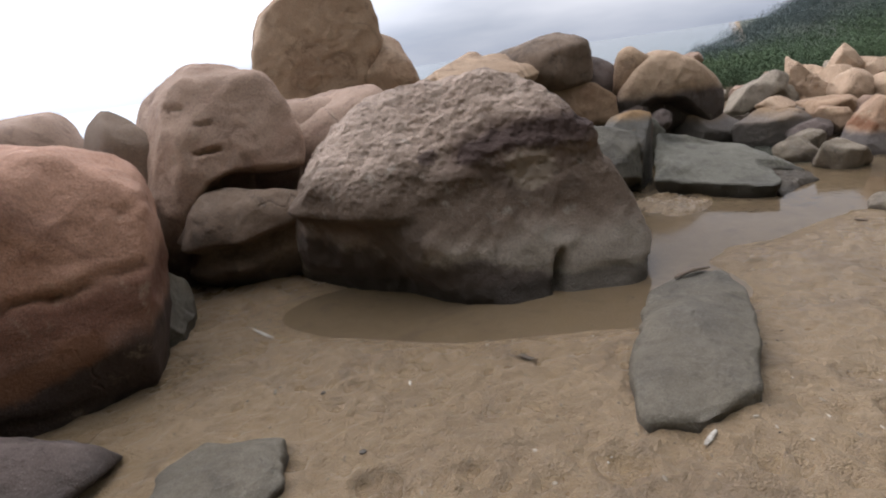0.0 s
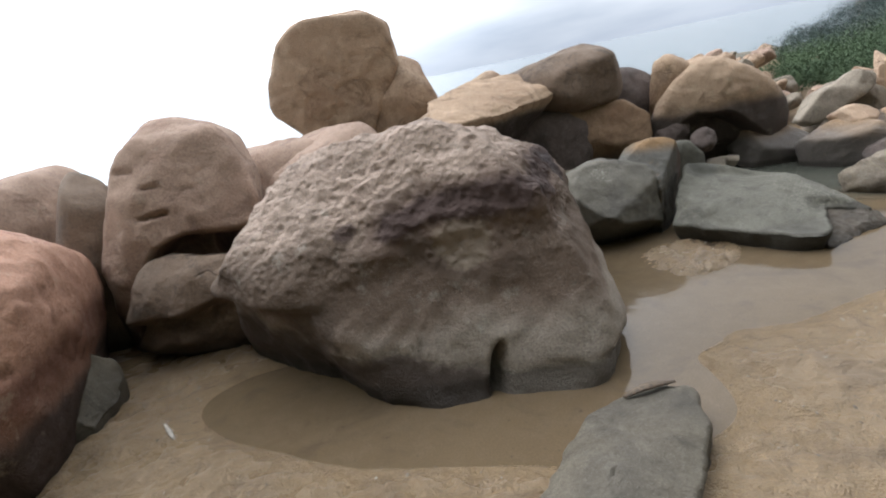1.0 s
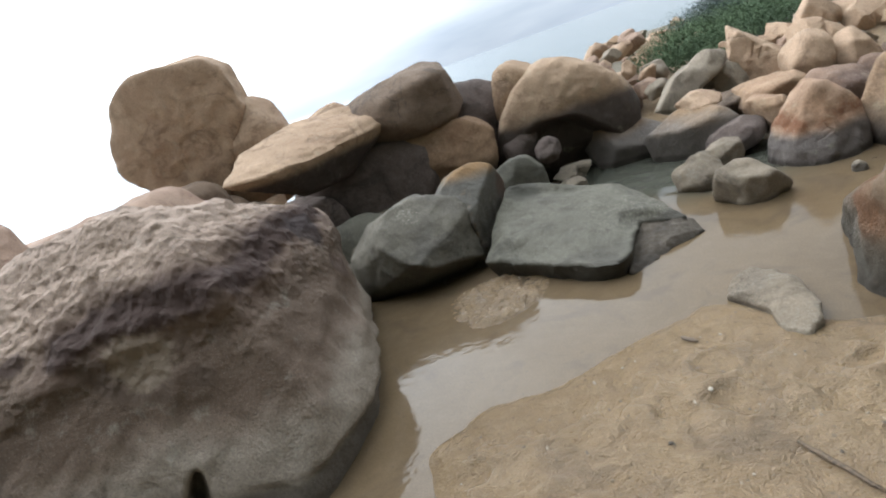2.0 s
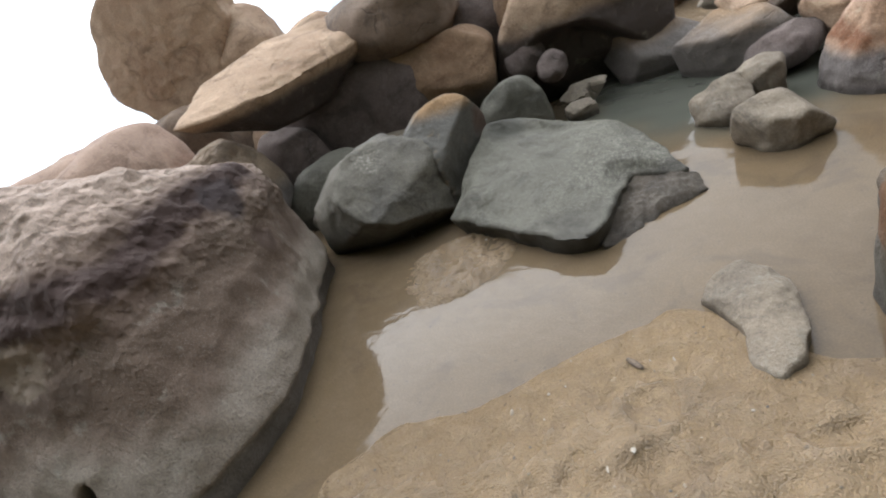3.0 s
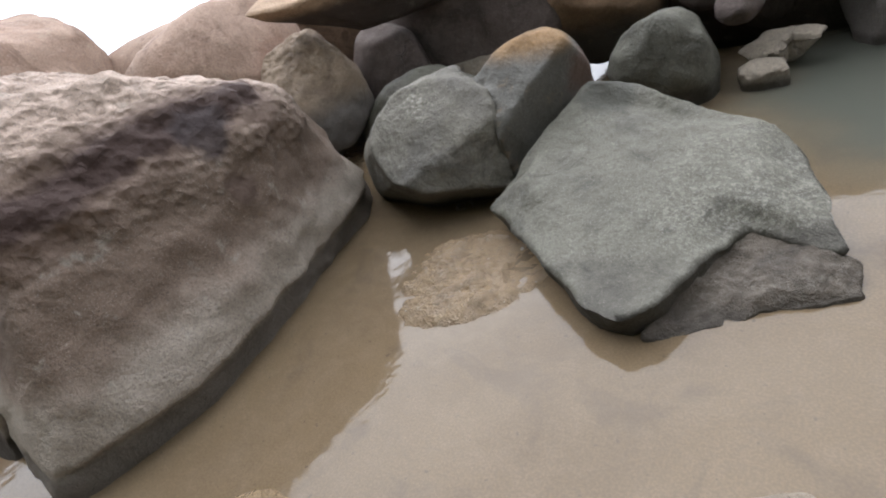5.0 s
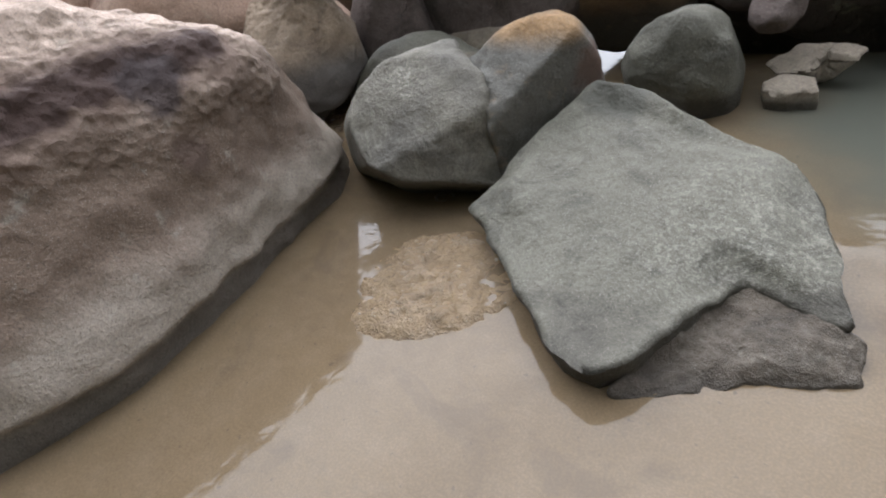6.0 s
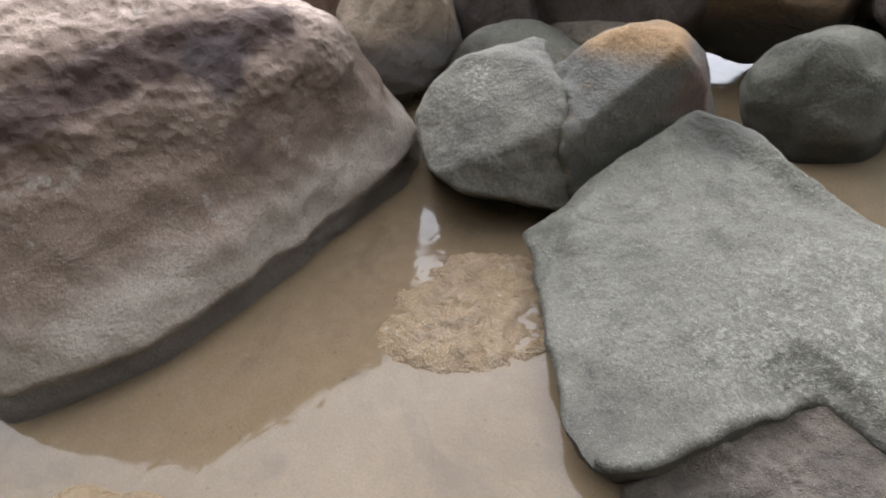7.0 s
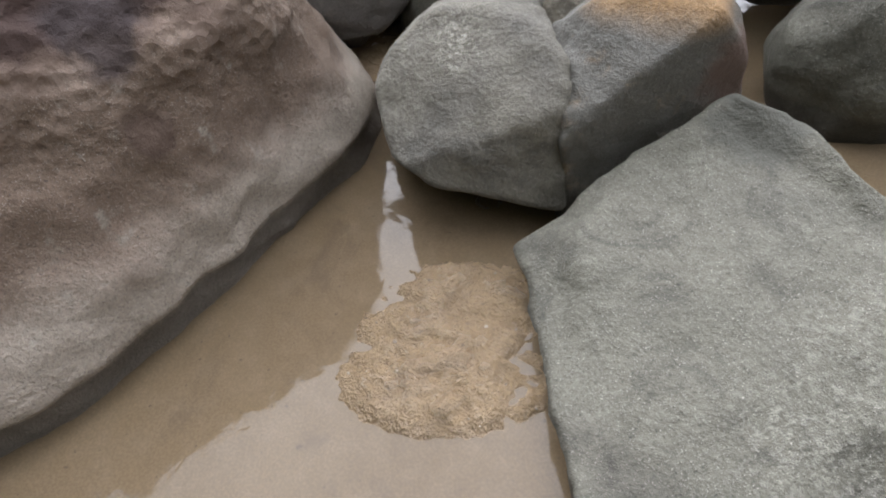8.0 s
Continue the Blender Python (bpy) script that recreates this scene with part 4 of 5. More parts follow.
boulder("rock", PINK, "pinkish boulder among tan boulders below the hill", seed=150, fine=5, blocky=7,
        c=(6.04, 6.14, 0.05), rad=(0.238, 0.238, 0.474), turn=(0, 0, -37), p=20)
boulder("boulder", TAN, "low flat tan slab among the boulders", seed=151, fine=5, blocky=7,
        c=(5.32, 6.49, 0.31), rad=(0.393, 0.393, 0.122), turn=(0, -6, -30), p=20)
boulder("rock", BROWN, "low brown slab among the boulders", seed=152, fine=5, blocky=6,
        c=(5, 6.7, 0.25), rad=(0.285, 0.285, 0.124), turn=(0, -10, -26), p=20)
boulder("rock", TAN, "low tan slab wedged beside the orange boulder", seed=153, fine=5, blocky=6,
        c=(5.02, 5.98, 0.24), rad=(0.257, 0.257, 0.154), turn=(0, 3, -30), p=20)
boulder("boulder", PINK, "pinkish pale boulder above the orange one", seed=154, fine=5, blocky=6,
        c=(5.64, 6.1, 0.21), rad=(0.3, 0.3, 0.285), turn=(0, 8, -34), p=20)
boulder("rock", TAN_HIGH, "tall pale block standing on the green hillside", seed=155, fine=5, blocky=7,
        c=(6.72, 7.93, 0.55), rad=(0.249, 0.174, 0.497), turn=(0, 0, -33), p=20)
boulder("boulder", TAN_HIGH, "broad pale slab boulder on the green hillside", seed=156, fine=5, blocky=7,
        c=(7.27, 7.86, 0.43), rad=(0.468, 0.328, 0.343), turn=(0, 8, -37), p=20)
boulder("boulder", TAN, "tall tan boulder beside the pool", seed=33, fine=5, blocky=5,
        c=(5.39, 5.11, 0.01), rad=(0.27, 0.27, 0.785), turn=(0, 0, -38), p=14)
boulder("rock", PALE, "small pale stone at the waterline", seed=158, fine=5, blocky=3,
        c=(4.81, 4.74, 0.02), rad=(0.052, 0.052, 0.055), turn=(0, 0, -35), p=20)

boulder("rock", PINK, "pale tan rock on the slope below the scrub", seed=160, fine=4, blocky=7, group="rocks below the scrub",
        c=(4.4, 8.38, 0.74), rad=(0.117, 0.106, 0.113), turn=(0, -12, -16), p=20)
boulder("rock", PINK, "pinkish rock in the jumble below the scrub", seed=161, fine=4, blocky=7, group="rocks below the scrub",
        c=(5.98, 8.42, 0.24), rad=(0.201, 0.181, 0.106), turn=(0, -18, -27), p=20)
boulder("rock", PINK, "pinkish rock in the jumble below the scrub", seed=162, fine=4, blocky=7, group="rocks below the scrub",
        c=(4.4, 8.59, 0.8), rad=(0.115, 0.104, 0.087), turn=(0, -19, -16), p=20)
boulder("rock", PINK, "pale tan rock on the slope below the scrub", seed=163, fine=4, blocky=7, group="rocks below the scrub",
        c=(4.83, 8.28, 0.44), rad=(0.197, 0.177, 0.111), turn=(0, -15, -20), p=20)
boulder("rock", PINK, "pinkish rock in the jumble below the scrub", seed=164, fine=4, blocky=7, group="rocks below the scrub",
        c=(5.72, 8.59, 0.36), rad=(0.118, 0.107, 0.092), turn=(0, -29, -25), p=20)
boulder("rock", PALE, "pale tan rock on the slope below the scrub", seed=165, fine=4, blocky=7, group="rocks below the scrub",
        c=(5.16, 8.83, 0.51), rad=(0.225, 0.202, 0.116), turn=(0, -18, -20), p=20)
boulder("rock", PINK, "pinkish rock in the jumble below the scrub", seed=166, fine=4, blocky=7, group="rocks below the scrub",
        c=(4.35, 8.45, 0.74), rad=(0.178, 0.16, 0.114), turn=(0, -20, -16), p=20)
boulder("rock", PALE, "pinkish rock in the jumble below the scrub", seed=167, fine=4, blocky=7, group="rocks below the scrub",
        c=(5.66, 8.37, 0.29), rad=(0.129, 0.116, 0.113), turn=(0, -24, -25), p=20)
boulder("rock", TAN_HIGH, "pinkish rock in the jumble below the scrub", seed=168, fine=4, blocky=7, group="rocks below the scrub",
        c=(5.63, 7.96, 0.22), rad=(0.169, 0.152, 0.083), turn=(0, -19, -26), p=20)
boulder("rock", PALE, "pale tan rock on the slope below the scrub", seed=169, fine=4, blocky=7, group="rocks below the scrub",
        c=(5.18, 8.92, 0.54), rad=(0.241, 0.217, 0.11), turn=(0, -14, -20), p=20)
boulder("rock", TAN_HIGH, "pinkish rock in the jumble below the scrub", seed=170, fine=4, blocky=7, group="rocks below the scrub",
        c=(5.8, 8.42, 0.31), rad=(0.14, 0.126, 0.078), turn=(0, -13, -26), p=20)
boulder("rock", PINK, "pale tan rock on the slope below the scrub", seed=171, fine=4, blocky=7, group="rocks below the scrub",
        c=(5.43, 8.53, 0.4), rad=(0.199, 0.18, 0.082), turn=(0, -31, -23), p=20)
boulder("rock", TAN_HIGH, "pinkish rock in the jumble below the scrub", seed=172, fine=4, blocky=7, group="rocks below the scrub",
        c=(4.65, 9.5, 0.97), rad=(0.235, 0.212, 0.107), turn=(0, -29, -16), p=20)
boulder("rock", PINK, "pinkish rock in the jumble below the scrub", seed=173, fine=4, blocky=7, group="rocks below the scrub",
        c=(4.42, 9.01, 0.88), rad=(0.166, 0.15, 0.081), turn=(0, -24, -15), p=20)
boulder("rock", TAN_HIGH, "pinkish rock in the jumble below the scrub", seed=174, fine=4, blocky=7, group="rocks below the scrub",
        c=(4.15, 8.95, 0.83), rad=(0.213, 0.192, 0.108), turn=(0, -24, -13), p=20)
boulder("rock", PINK, "pale tan rock on the slope below the scrub", seed=175, fine=4, blocky=7, group="rocks below the scrub",
        c=(5.98, 8.47, 0.28), rad=(0.113, 0.102, 0.086), turn=(0, -25, -27), p=20)
boulder("rock", TAN_HIGH, "pale tan rock on the slope below the scrub", seed=176, fine=4, blocky=7, group="rocks below the scrub",
        c=(4.64, 8.3, 0.73), rad=(0.101, 0.091, 0.12), turn=(0, -29, -18), p=20)
boulder("rock", PALE, "pale tan rock on the slope below the scrub", seed=177, fine=4, blocky=7, group="rocks below the scrub",
        c=(4.01, 8.52, 0.73), rad=(0.201, 0.181, 0.129), turn=(0, -10, -13), p=20)
boulder("rock", PINK, "pinkish rock in the jumble below the scrub", seed=178, fine=4, blocky=7, group="rocks below the scrub",
        c=(5.83, 8.25, 0.23), rad=(0.119, 0.107, 0.113), turn=(0, -26, -27), p=20)
boulder("rock", PINK, "pale tan rock on the slope below the scrub", seed=179, fine=4, blocky=7, group="rocks below the scrub",
        c=(5.13, 9.35, 0.95), rad=(0.224, 0.201, 0.125), turn=(0, -24, -19), p=20)
boulder("rock", TAN_HIGH, "pale tan rock on the slope below the scrub", seed=180, fine=4, blocky=7, group="rocks below the scrub",
        c=(5.01, 8.71, 0.54), rad=(0.158, 0.142, 0.09), turn=(0, -17, -20), p=20)
boulder("rock", PINK, "pinkish rock in the jumble below the scrub", seed=181, fine=4, blocky=7, group="rocks below the scrub",
        c=(4.28, 8.83, 0.81), rad=(0.203, 0.183, 0.112), turn=(0, -27, -15), p=20)
boulder("rock", PALE, "pale tan rock on the slope below the scrub", seed=182, fine=4, blocky=7, group="rocks below the scrub",
        c=(4.89, 8.17, 0.41), rad=(0.198, 0.179, 0.106), turn=(0, -19, -20), p=20)
boulder("rock", TAN_HIGH, "pinkish rock in the jumble below the scrub", seed=183, fine=4, blocky=7, group="rocks below the scrub",
        c=(4.9, 9.11, 0.92), rad=(0.187, 0.168, 0.091), turn=(0, -30, -18), p=20)
boulder("rock", TAN_HIGH, "pale tan rock on the slope below the scrub", seed=184, fine=4, blocky=7, group="rocks below the scrub",
        c=(5.28, 8.08, 0.32), rad=(0.23, 0.207, 0.084), turn=(0, -20, -23), p=20)
boulder("rock", PALE, "pinkish rock in the jumble below the scrub", seed=185, fine=4, blocky=7, group="rocks below the scrub",
        c=(5.89, 8.35, 0.22), rad=(0.24, 0.216, 0.13), turn=(0, -22, -27), p=20)
boulder("rock", TAN_HIGH, "pinkish rock in the jumble below the scrub", seed=186, fine=4, blocky=7, group="rocks below the scrub",
        c=(5.66, 8, 0.19), rad=(0.143, 0.128, 0.124), turn=(0, -15, -26), p=20)
boulder("rock", PALE, "pinkish rock in the jumble below the scrub", seed=187, fine=4, blocky=7, group="rocks below the scrub",
        c=(5.64, 7.94, 0.21), rad=(0.144, 0.129, 0.089), turn=(0, -28, -26), p=20)
boulder("rock", PALE, "pinkish rock in the jumble below the scrub", seed=188, fine=4, blocky=7, group="rocks below the scrub",
        c=(5.17, 8.1, 0.31), rad=(0.197, 0.177, 0.12), turn=(0, -23, -23), p=20)
boulder("rock", TAN_HIGH, "pale tan rock on the slope below the scrub", seed=189, fine=4, blocky=7, group="rocks below the scrub",
        c=(4.42, 8.63, 0.81), rad=(0.172, 0.155, 0.078), turn=(0, -18, -16), p=20)
boulder("rock", TAN_HIGH, "pinkish rock in the jumble below the scrub", seed=190, fine=4, blocky=7, group="rocks below the scrub",
        c=(5.44, 7.91, 0.23), rad=(0.202, 0.182, 0.107), turn=(0, -12, -25), p=20)
boulder("rock", TAN_HIGH, "pinkish rock in the jumble below the scrub", seed=191, fine=4, blocky=7, group="rocks below the scrub",
        c=(5.69, 8.55, 0.32), rad=(0.25, 0.225, 0.117), turn=(0, -12, -25), p=20)
boulder("rock", PALE, "pale tan rock on the slope below the scrub", seed=192, fine=4, blocky=7, group="rocks below the scrub",
        c=(4.68, 9.02, 0.89), rad=(0.175, 0.158, 0.092), turn=(0, -15, -17), p=20)
boulder("rock", PALE, "pinkish rock in the jumble below the scrub", seed=193, fine=4, blocky=7, group="rocks below the scrub",
        c=(5.39, 8.14, 0.29), rad=(0.155, 0.139, 0.112), turn=(0, -30, -24), p=20)
boulder("rock", PINK, "pale tan rock on the slope below the scrub", seed=194, fine=4, blocky=7, group="rocks below the scrub",
        c=(5.65, 8.64, 0.36), rad=(0.198, 0.178, 0.122), turn=(0, -17, -24), p=20)
boulder("rock", PALE, "pinkish rock in the jumble below the scrub", seed=195, fine=4, blocky=7, group="rocks below the scrub",
        c=(5.49, 7.99, 0.26), rad=(0.224, 0.201, 0.076), turn=(0, -28, -25), p=20)
boulder("boulder", BROWN, "dark brown boulder deep between the slabs", seed=191, fine=5, blocky=2,
        c=(-0.81, 8.01, 0.12), rad=(0.514, 0.514, 0.847), turn=(0, 0, 39), p=12)
boulder("boulder", BROWN, "dark brown boulder deep behind the pool", seed=192, fine=5, blocky=2,
        c=(1.55, 10.1, -0.92), rad=(0.592, 0.592, 0.616), turn=(0, 0, 15), p=12)

boulder("boulder", BROWN, "brown rock deep under the tilted slab", seed=194, fine=5, blocky=3,
        c=(-0.8, 7.53, 0.75), rad=(0.405, 0.405, 0.483), turn=(0, 0, 36), p=14)
for x, y, z, size, seed in ((1.30, 5.85, 0.20, 0.16, 80), (1.62, 6.05, 0.30, 0.13, 81), (1.88, 6.15, 0.32, 0.15, 82), (1.12, 5.72, 0.10, 0.12, 83)):
    boulder("rock", STONE, "small grey stone wedged among the boulders", seed=seed, fine=4, c=(x, y, z), rad=(size * 1.3, size, size * 0.85), p=24,
            cuts=((-60, 30, size * 0.85), (40, 20, size), (-110, 5, size * 0.8)))
slab("standing_stone", STONE, "grey slab of stone leaning between two boulders",
     ((-1.78, 3.25, 0.40), (-1.74, 3.55, 0.43), (-1.66, 3.66, 0.30), (-1.62, 3.50, 0.16), (-1.60, 3.22, 0.10), (-1.68, 3.14, 0.22)), crown=0.02, depth=0.35, undercut=0.04, seed=71)

for half in cracked.children:
    half.location = half.location - cracked.location


# ---- the boulder slope below the hill ----
def pebble_mesh(name, seed, fine=4, long=1.0):
    rnd = random.Random(seed)
    cuts = tuple((rnd.uniform(-180, 180), rnd.uniform(-70, 85), rnd.uniform(0.36, 0.80)) for _ in range(14))
    bm = rounded((0, 0, 0), (1.0 * long, 0.85, 0.75), 80, cuts, seed, fine, 0.5, (), (), 6, None)
    me = bpy.data.meshes.new(name)
    bm.to_mesh(me)
    bm.free()
    me.polygons.foreach_set("use_smooth", [True] * len(me.polygons))
    me.set_sharp_from_angle(angle=radians(16))
    return me


shapes = [pebble_mesh("slope_boulder", 200 + k, 4, 1.0 + 0.35 * (k % 3)) for k in range(9)]
SLOPE_LABELS = ("tan boulder on the slope below the hill", "pinkish boulder in the jumble of rocks", "grey-tan slab in the jumble of rocks")
for me_index, me in enumerate(shapes):
    me.materials.append((TAN_HIGH, PINK, TAN_HIGH, PALE, TAN_HIGH, TAN, PINK, TAN_HIGH, TAN)[me_index])


def scatter(count, bearings, reach, sizes, seed, group):
    rnd = random.Random(seed)
    for _ in range(count):
        a, far = radians(rnd.uniform(*bearings)), reach[0] + (reach[1] - reach[0]) * rnd.random() ** 0.8
        x, y = 1 + far * math.cos(a), 2 + far * math.sin(a)
        k = rnd.randrange(len(shapes))
        s = rnd.uniform(*sizes) * (0.7 + 0.6 * rnd.random())
        ob = new("boulder", shapes[k])
        z = float(ground_height(np.array([x]), np.array([y]))[0])
        ob.location = (x, y, z + s * 0.30)
        ob.rotation_euler = (rnd.uniform(-0.9, 0.9), rnd.uniform(-0.9, 0.9), rnd.uniform(0, 6.28))
        ob.scale = (s, s * rnd.uniform(0.8, 1.1), s * rnd.uniform(0.55, 1.0))
        tagged(ob, SLOPE_LABELS[k % 3], "boulder", group)


scatter(70, (28, 56), (6.6, 8.6), (0.16, 0.34), 31, "boulders below the hill")
scatter(50, (28, 57), (5.9, 7.6), (0.12, 0.24), 11, "boulders below the hill")
scatter(30, (57, 73), (7.2, 10.8), (0.17, 0.36), 22, "boulders below the hill")
scatter(26, (61, 73), (11.0, 15.0), (0.14, 0.28), 12, "boulders below the hill")
scatter(60, (61.5, 77), (11.5, 19.0), (0.16, 0.32), 15, "boulders below the hill")
scatter(14, (80, 112), (6.4, 8.5), (0.4, 0.7), 13, "boulders behind the slabs")
scatter(10, (112, 150), (5.0, 7.5), (0.4, 0.7), 14, "boulders behind the slabs")


def foliage(name, label, count, seed):
    """Low dense scrub on the hill: many small leaf blades gathered in clumps."""
    rnd = np.random.RandomState(seed)
    verts, faces = [], []
    clumps = []
    while len(clumps) < 1300:
        a = math.radians(rnd.uniform(-75, 60.2))
        far = (8.4 if a > 0.92 else 9.4) + 22 * rnd.rand() ** 1.6
        if math.degrees(a) < 25 and rnd.rand() > 0.3:
            continue
        x, y = 1 + far * math.cos(a), 2 + far * math.sin(a)
        z = float(ground_height(np.array([x]), np.array([y]))[0])
        s = rnd.uniform(0.28, 0.58) * (0.55 + far / 24)
        clumps.append((x, y, z, s))
    per = count // len(clumps)
    for x, y, z, s in clumps:
        d = rnd.normal(size=(per, 3))
        d /= np.linalg.norm(d, axis=1)[:, None]
        d[:, 2] = np.abs(d[:, 2])
        r = s * (0.70 + 0.3 * rnd.rand(per)) * (1 + 0.3 * np.sin(d[:, 0] * 5 + x) * np.cos(d[:, 1] * 4 + y))
        c = np.array([x, y, z + 0.05]) + d * r[:, None] * np.array([1.2, 1.2, 0.9])
        u = rnd.normal(size=(per, 3))
        u /= np.linalg.norm(u, axis=1)[:, None]
        v = np.cross(u, d)
        v /= np.linalg.norm(v, axis=1)[:, None] + 1e-6
        w = rnd.uniform(0.007, 0.015, per)[:, None]
        verts.append(np.stack([c - u * w * 1.5, c + v * w * 0.7, c + u * w * 1.5, c - v * w * 0.7], axis=1).reshape(-1, 3))
    verts = np.concatenate(verts)
    faces = np.arange(len(verts)).reshape(-1, 4)
    me = bpy.data.meshes.new(name)
    me.from_pydata(verts.tolist(), [], faces.tolist())
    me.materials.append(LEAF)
    return tagged(new(name, me), label, "shrubs", kind="stuff")


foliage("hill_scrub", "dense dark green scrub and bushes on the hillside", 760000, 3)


# ---- small things lying on the sand ----
def strip(name, material, path, width, thick, label, category):
    """A bent, tapering sliver: a twig, a leaf or a weed frond."""
    bm = bmesh.new()
    rings = []
    pts = [Vector(q) for q in path]
    for i, q in enumerate(pts):
        ahead = (pts[min(i + 1, len(pts) - 1)] - pts[max(i - 1, 0)]).normalized()
        side = ahead.cross(Vector((0, 0, 1))).normalized()
        up = side.cross(ahead)
        s = 0.25 + 0.75 * math.sin(math.pi * (0.12 + 0.80 * i / (len(pts) - 1)))
        rings.append([bm.verts.new(q - pts[0] + side * width * s * math.cos(a) + up * thick * s * math.sin(a)) for a in [k * math.pi / 4 for k in range(8)]])
    for a, b in zip(rings, rings[1:]):
        for k in range(8):
            bm.faces.new((a[k], a[(k + 1) % 8], b[(k + 1) % 8], b[k]))
    bm.faces.new(rings[0][::-1])
    bm.faces.new(rings[-1])
    me = bpy.data.meshes.new(name)
    bm.to_mesh(me)
    bm.free()
    me.polygons.foreach_set("use_smooth", [True] * len(me.polygons))
    me.materials.append(material)
    ob = new(name, me)
    ob.location = pts[0]
    return tagged(ob, label, category)


def plain(name, dark, light, rough):
    k = Net(name)
    k.put(k.bsdf.inputs["Base Color"], k.mix(k.span(k.noise(60.0, 5, 0.7), 0.35, 0.65), dark, light))
    k.put(k.bsdf.inputs["Roughness"], rough)
    k.bump(k.noise(150.0, 4), 0.004, 0.8)
    return k.mat


BARK = plain("wet_bark", (0.05, 0.035, 0.022), (0.13, 0.09, 0.055), 0.7)
WEED = plain("brown_seaweed", (0.03, 0.022, 0.012), (0.09, 0.055, 0.025), 0.4)
SHELL = plain("bleached_shell", (0.26, 0.23, 0.19), (0.42, 0.39, 0.33), 0.6)


def on_sand(x, y, lift=0.0):
    return (x, y, max(0.0, GROUND_AT(x, y)) + lift)


def GROUND_AT(x, y):
    hit, place, normal, index = ground.ray_cast(Vector((x, y, 3.0)), Vector((0, 0, -1)))
    return place.z if hit else 0.0


strip("driftwood_stick", BARK, [on_sand(3.06 + 0.012 * k, 2.66 - 0.036 * k, 0.008 + 0.003 * math.sin(k)) for k in range(8)], 0.010, 0.008, "thin dark driftwood stick lying on the sand", "stick")
strip("driftwood_chip", BARK, [(1.30 + 0.04 * k, 2.70 + 0.012 * k, 0.165 + 0.012 * math.sin(0.6 * k)) for k in range(7)], 0.022, 0.010, "flat dark piece of driftwood on a stone", "driftwood")
strip("dead_leaf", WEED, [on_sand(0.30 + 0.014 * k, 2.36 - 0.011 * k, 0.008 + 0.012 * abs(math.sin(0.9 * k))) for k in range(7)], 0.016, 0.004, "small curled dark brown leaf on the sand", "leaf")
strip("shell_sliver", SHELL, [on_sand(-1.18 + 0.025 * k, 3.22 - 0.028 * k, 0.006) for k in range(7)], 0.014, 0.005, "long bleached sliver of shell on the sand", "shell")
strip("shell_sliver", SHELL, [on_sand(0.80 + 0.016 * k, 1.55 + 0.010 * k, 0.008) for k in range(5)], 0.012, 0.006, "small bleached shell lying beside a half-buried stone", "shell")
strip("seaweed_ring", WEED, [on_sand(1.95 + 0.045 * math.cos(0.5 * k), 5.10 + 0.045 * math.sin(0.5 * k), 0.006 + 0.001 * k) for k in range(12)], 0.009, 0.006, "dark curl of brown seaweed in the shallow pool", "seaweed")
strip("driftwood_chip", BARK, [on_sand(3.02 + 0.007 * k, 3.43 - 0.012 * k, 0.008) for k in range(7)], 0.014, 0.008, "dark chip of wood on the wet sand", "driftwood")


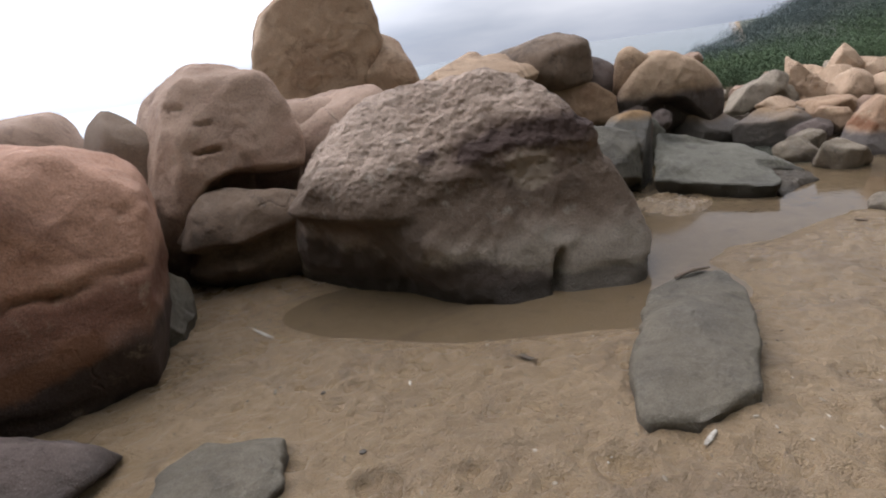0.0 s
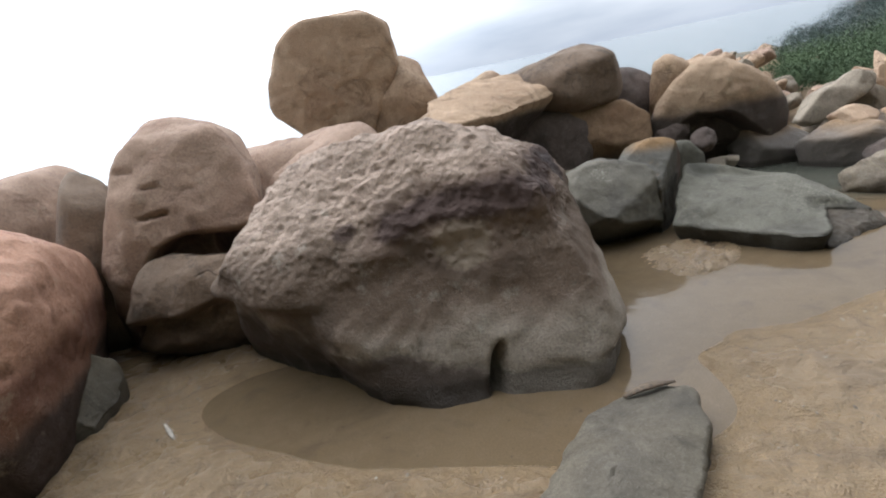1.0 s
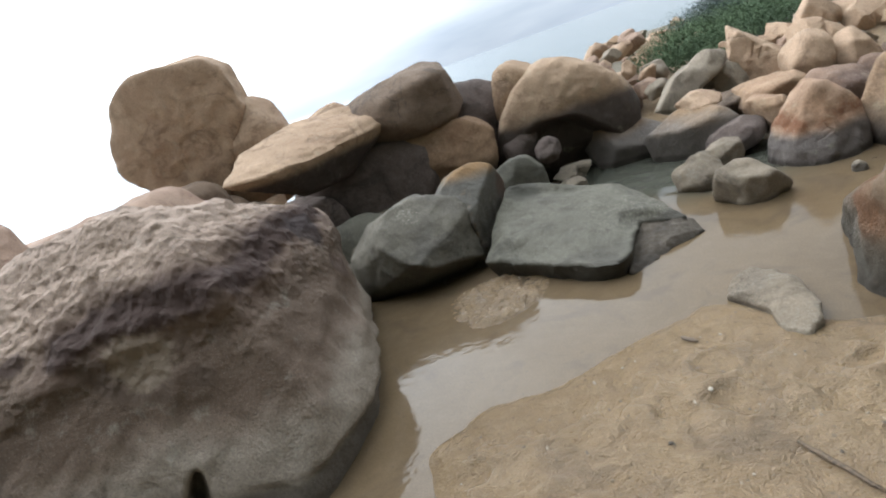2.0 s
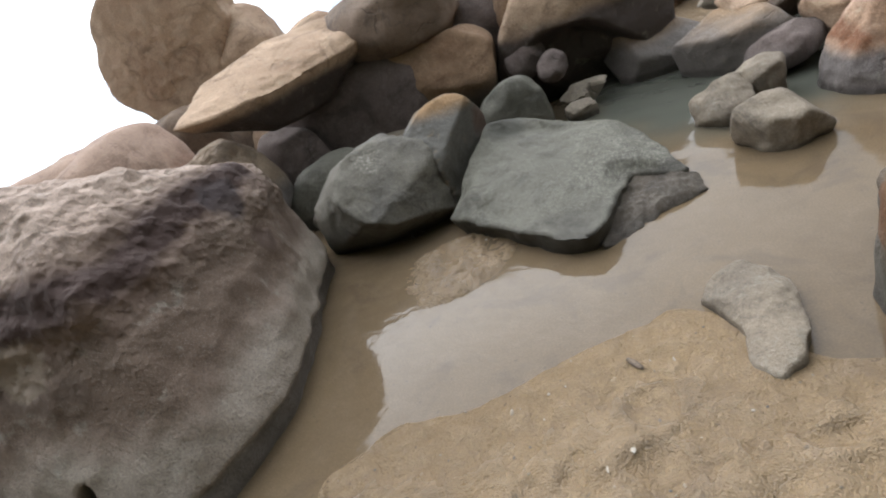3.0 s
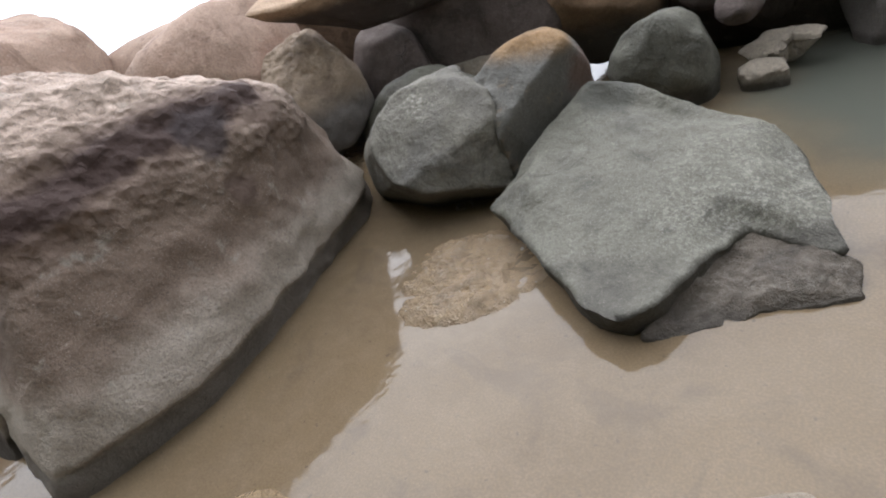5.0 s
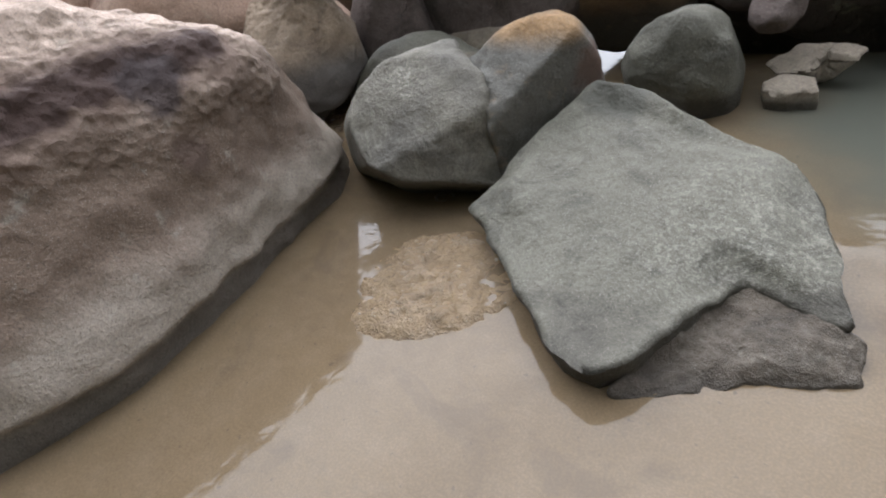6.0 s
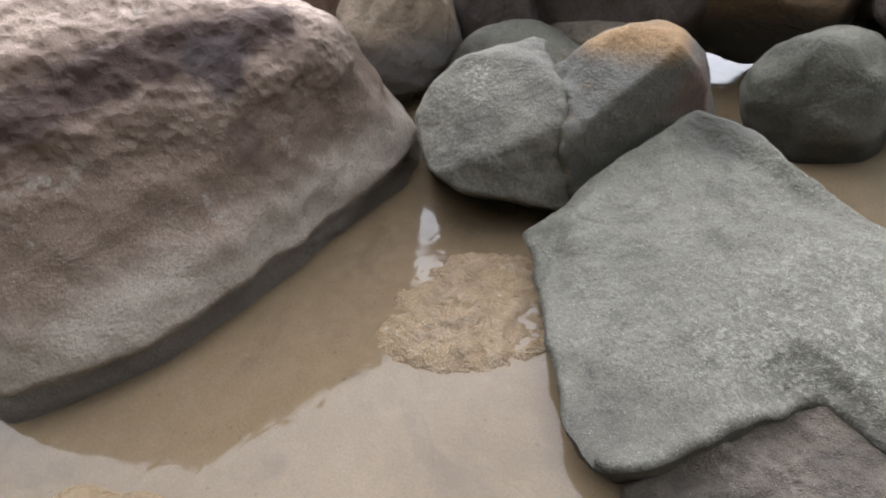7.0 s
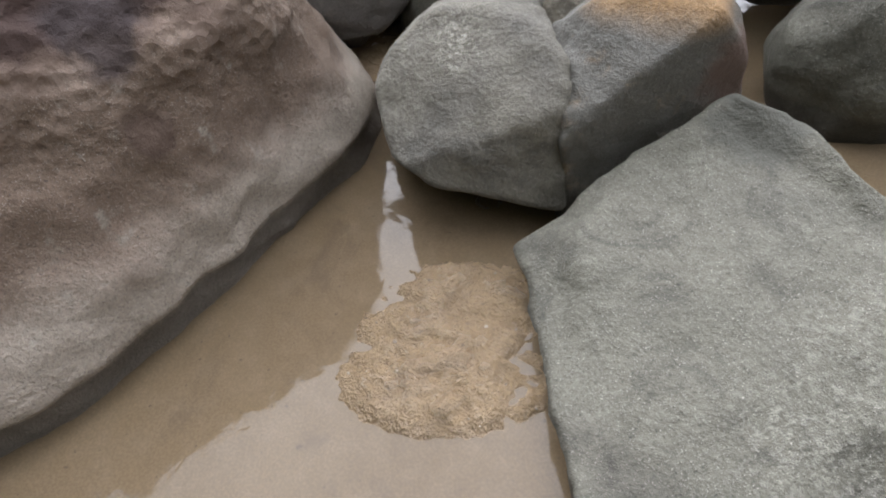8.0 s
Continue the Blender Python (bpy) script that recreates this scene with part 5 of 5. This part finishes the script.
def pebbles(count, seed):
    """Tiny shell bits and pebbles strewn over the sand."""
    rnd = random.Random(seed)
    bm = bmesh.new()
    for _ in range(count):
        x, y = rnd.uniform(-1.2, 3.6), rnd.uniform(1.4, 5.0)
        z = GROUND_AT(x, y)
        r = rnd.uniform(0.002, 0.006) * (2.2 if rnd.random() < 0.07 else 1.0)
        made = bmesh.ops.create_icosphere(bm, subdivisions=1, radius=r)["verts"]
        sx, sy = rnd.uniform(0.7, 1.5), rnd.uniform(0.7, 1.5) * (2.6 if rnd.random() < 0.25 else 1.0)
        for v in made:
            v.co = Vector((v.co.x * sx + x, v.co.y * sy + y, v.co.z * 0.6 + z + r * 0.2))
    me = bpy.data.meshes.new("pebbles")
    bm.to_mesh(me)
    bm.free()
    k = Net("pebble_mix")
    tone = k.n.new("ShaderNodeNewGeometry").outputs["Random Per Island"]
    k.put(k.bsdf.inputs["Base Color"], k.mix(k.span(tone, 0.6, 0.9), k.mix(k.span(tone, 0.0, 0.6), (0.05, 0.04, 0.03), (0.2, 0.16, 0.11)), (0.34, 0.30, 0.24)))
    k.put(k.bsdf.inputs["Roughness"], 0.6)
    me.materials.append(k.mat)
    return tagged(new("pebbles", me), "tiny pebbles and shell bits strewn on sand", "pebbles", kind="stuff")


pebbles(900, 8)


def far_hill():
    """The hazy wooded hill across the water."""
    bm = bmesh.new()
    rows = []
    for j in range(9):
        row = []
        for i in range(90):
            a = radians(164 + i * 0.5)
            ridge = 26 * math.exp(-((i - 62) / 30.0) ** 2) * (1 + 0.10 * noise.noise(Vector((i * 0.21, 3, 0))) + 0.05 * noise.noise(Vector((i * 0.7, 3, 0))))
            s = j / 8
            far = 300 + 140 * s
            h = ridge * math.sin(s * math.pi / 2) + 1.5 * noise.noise(Vector((i * 0.5, j * 0.9, 1))) - 1.0
            row.append(bm.verts.new((far * math.cos(a), far * math.sin(a), h)))
        rows.append(row)
    for a, b in zip(rows, rows[1:]):
        for k in range(89):
            bm.faces.new((a[k], a[k + 1], b[k + 1], b[k]))
    me = bpy.data.meshes.new("far_hill")
    bm.to_mesh(me)
    bm.free()
    me.polygons.foreach_set("use_smooth", [True] * len(me.polygons))
    k = Net("hazy_woodland")
    # blue-grey tones put the distant haze into the woodland colour
    k.put(k.bsdf.inputs["Base Color"], k.mix(k.span(k.noise(0.09, 6, 0.65), 0.4, 0.6), (0.051, 0.0782, 0.0884), (0.102, 0.129, 0.136)))
    k.put(k.bsdf.inputs["Roughness"], 1.0)
    k.bump(k.noise(0.3, 5), 3.0, 1.0)
    me.materials.append(k.mat)
    return tagged(new("far_hill", me), "hazy blue-green wooded hill across the water", "hill", kind="structure")


far_hill()
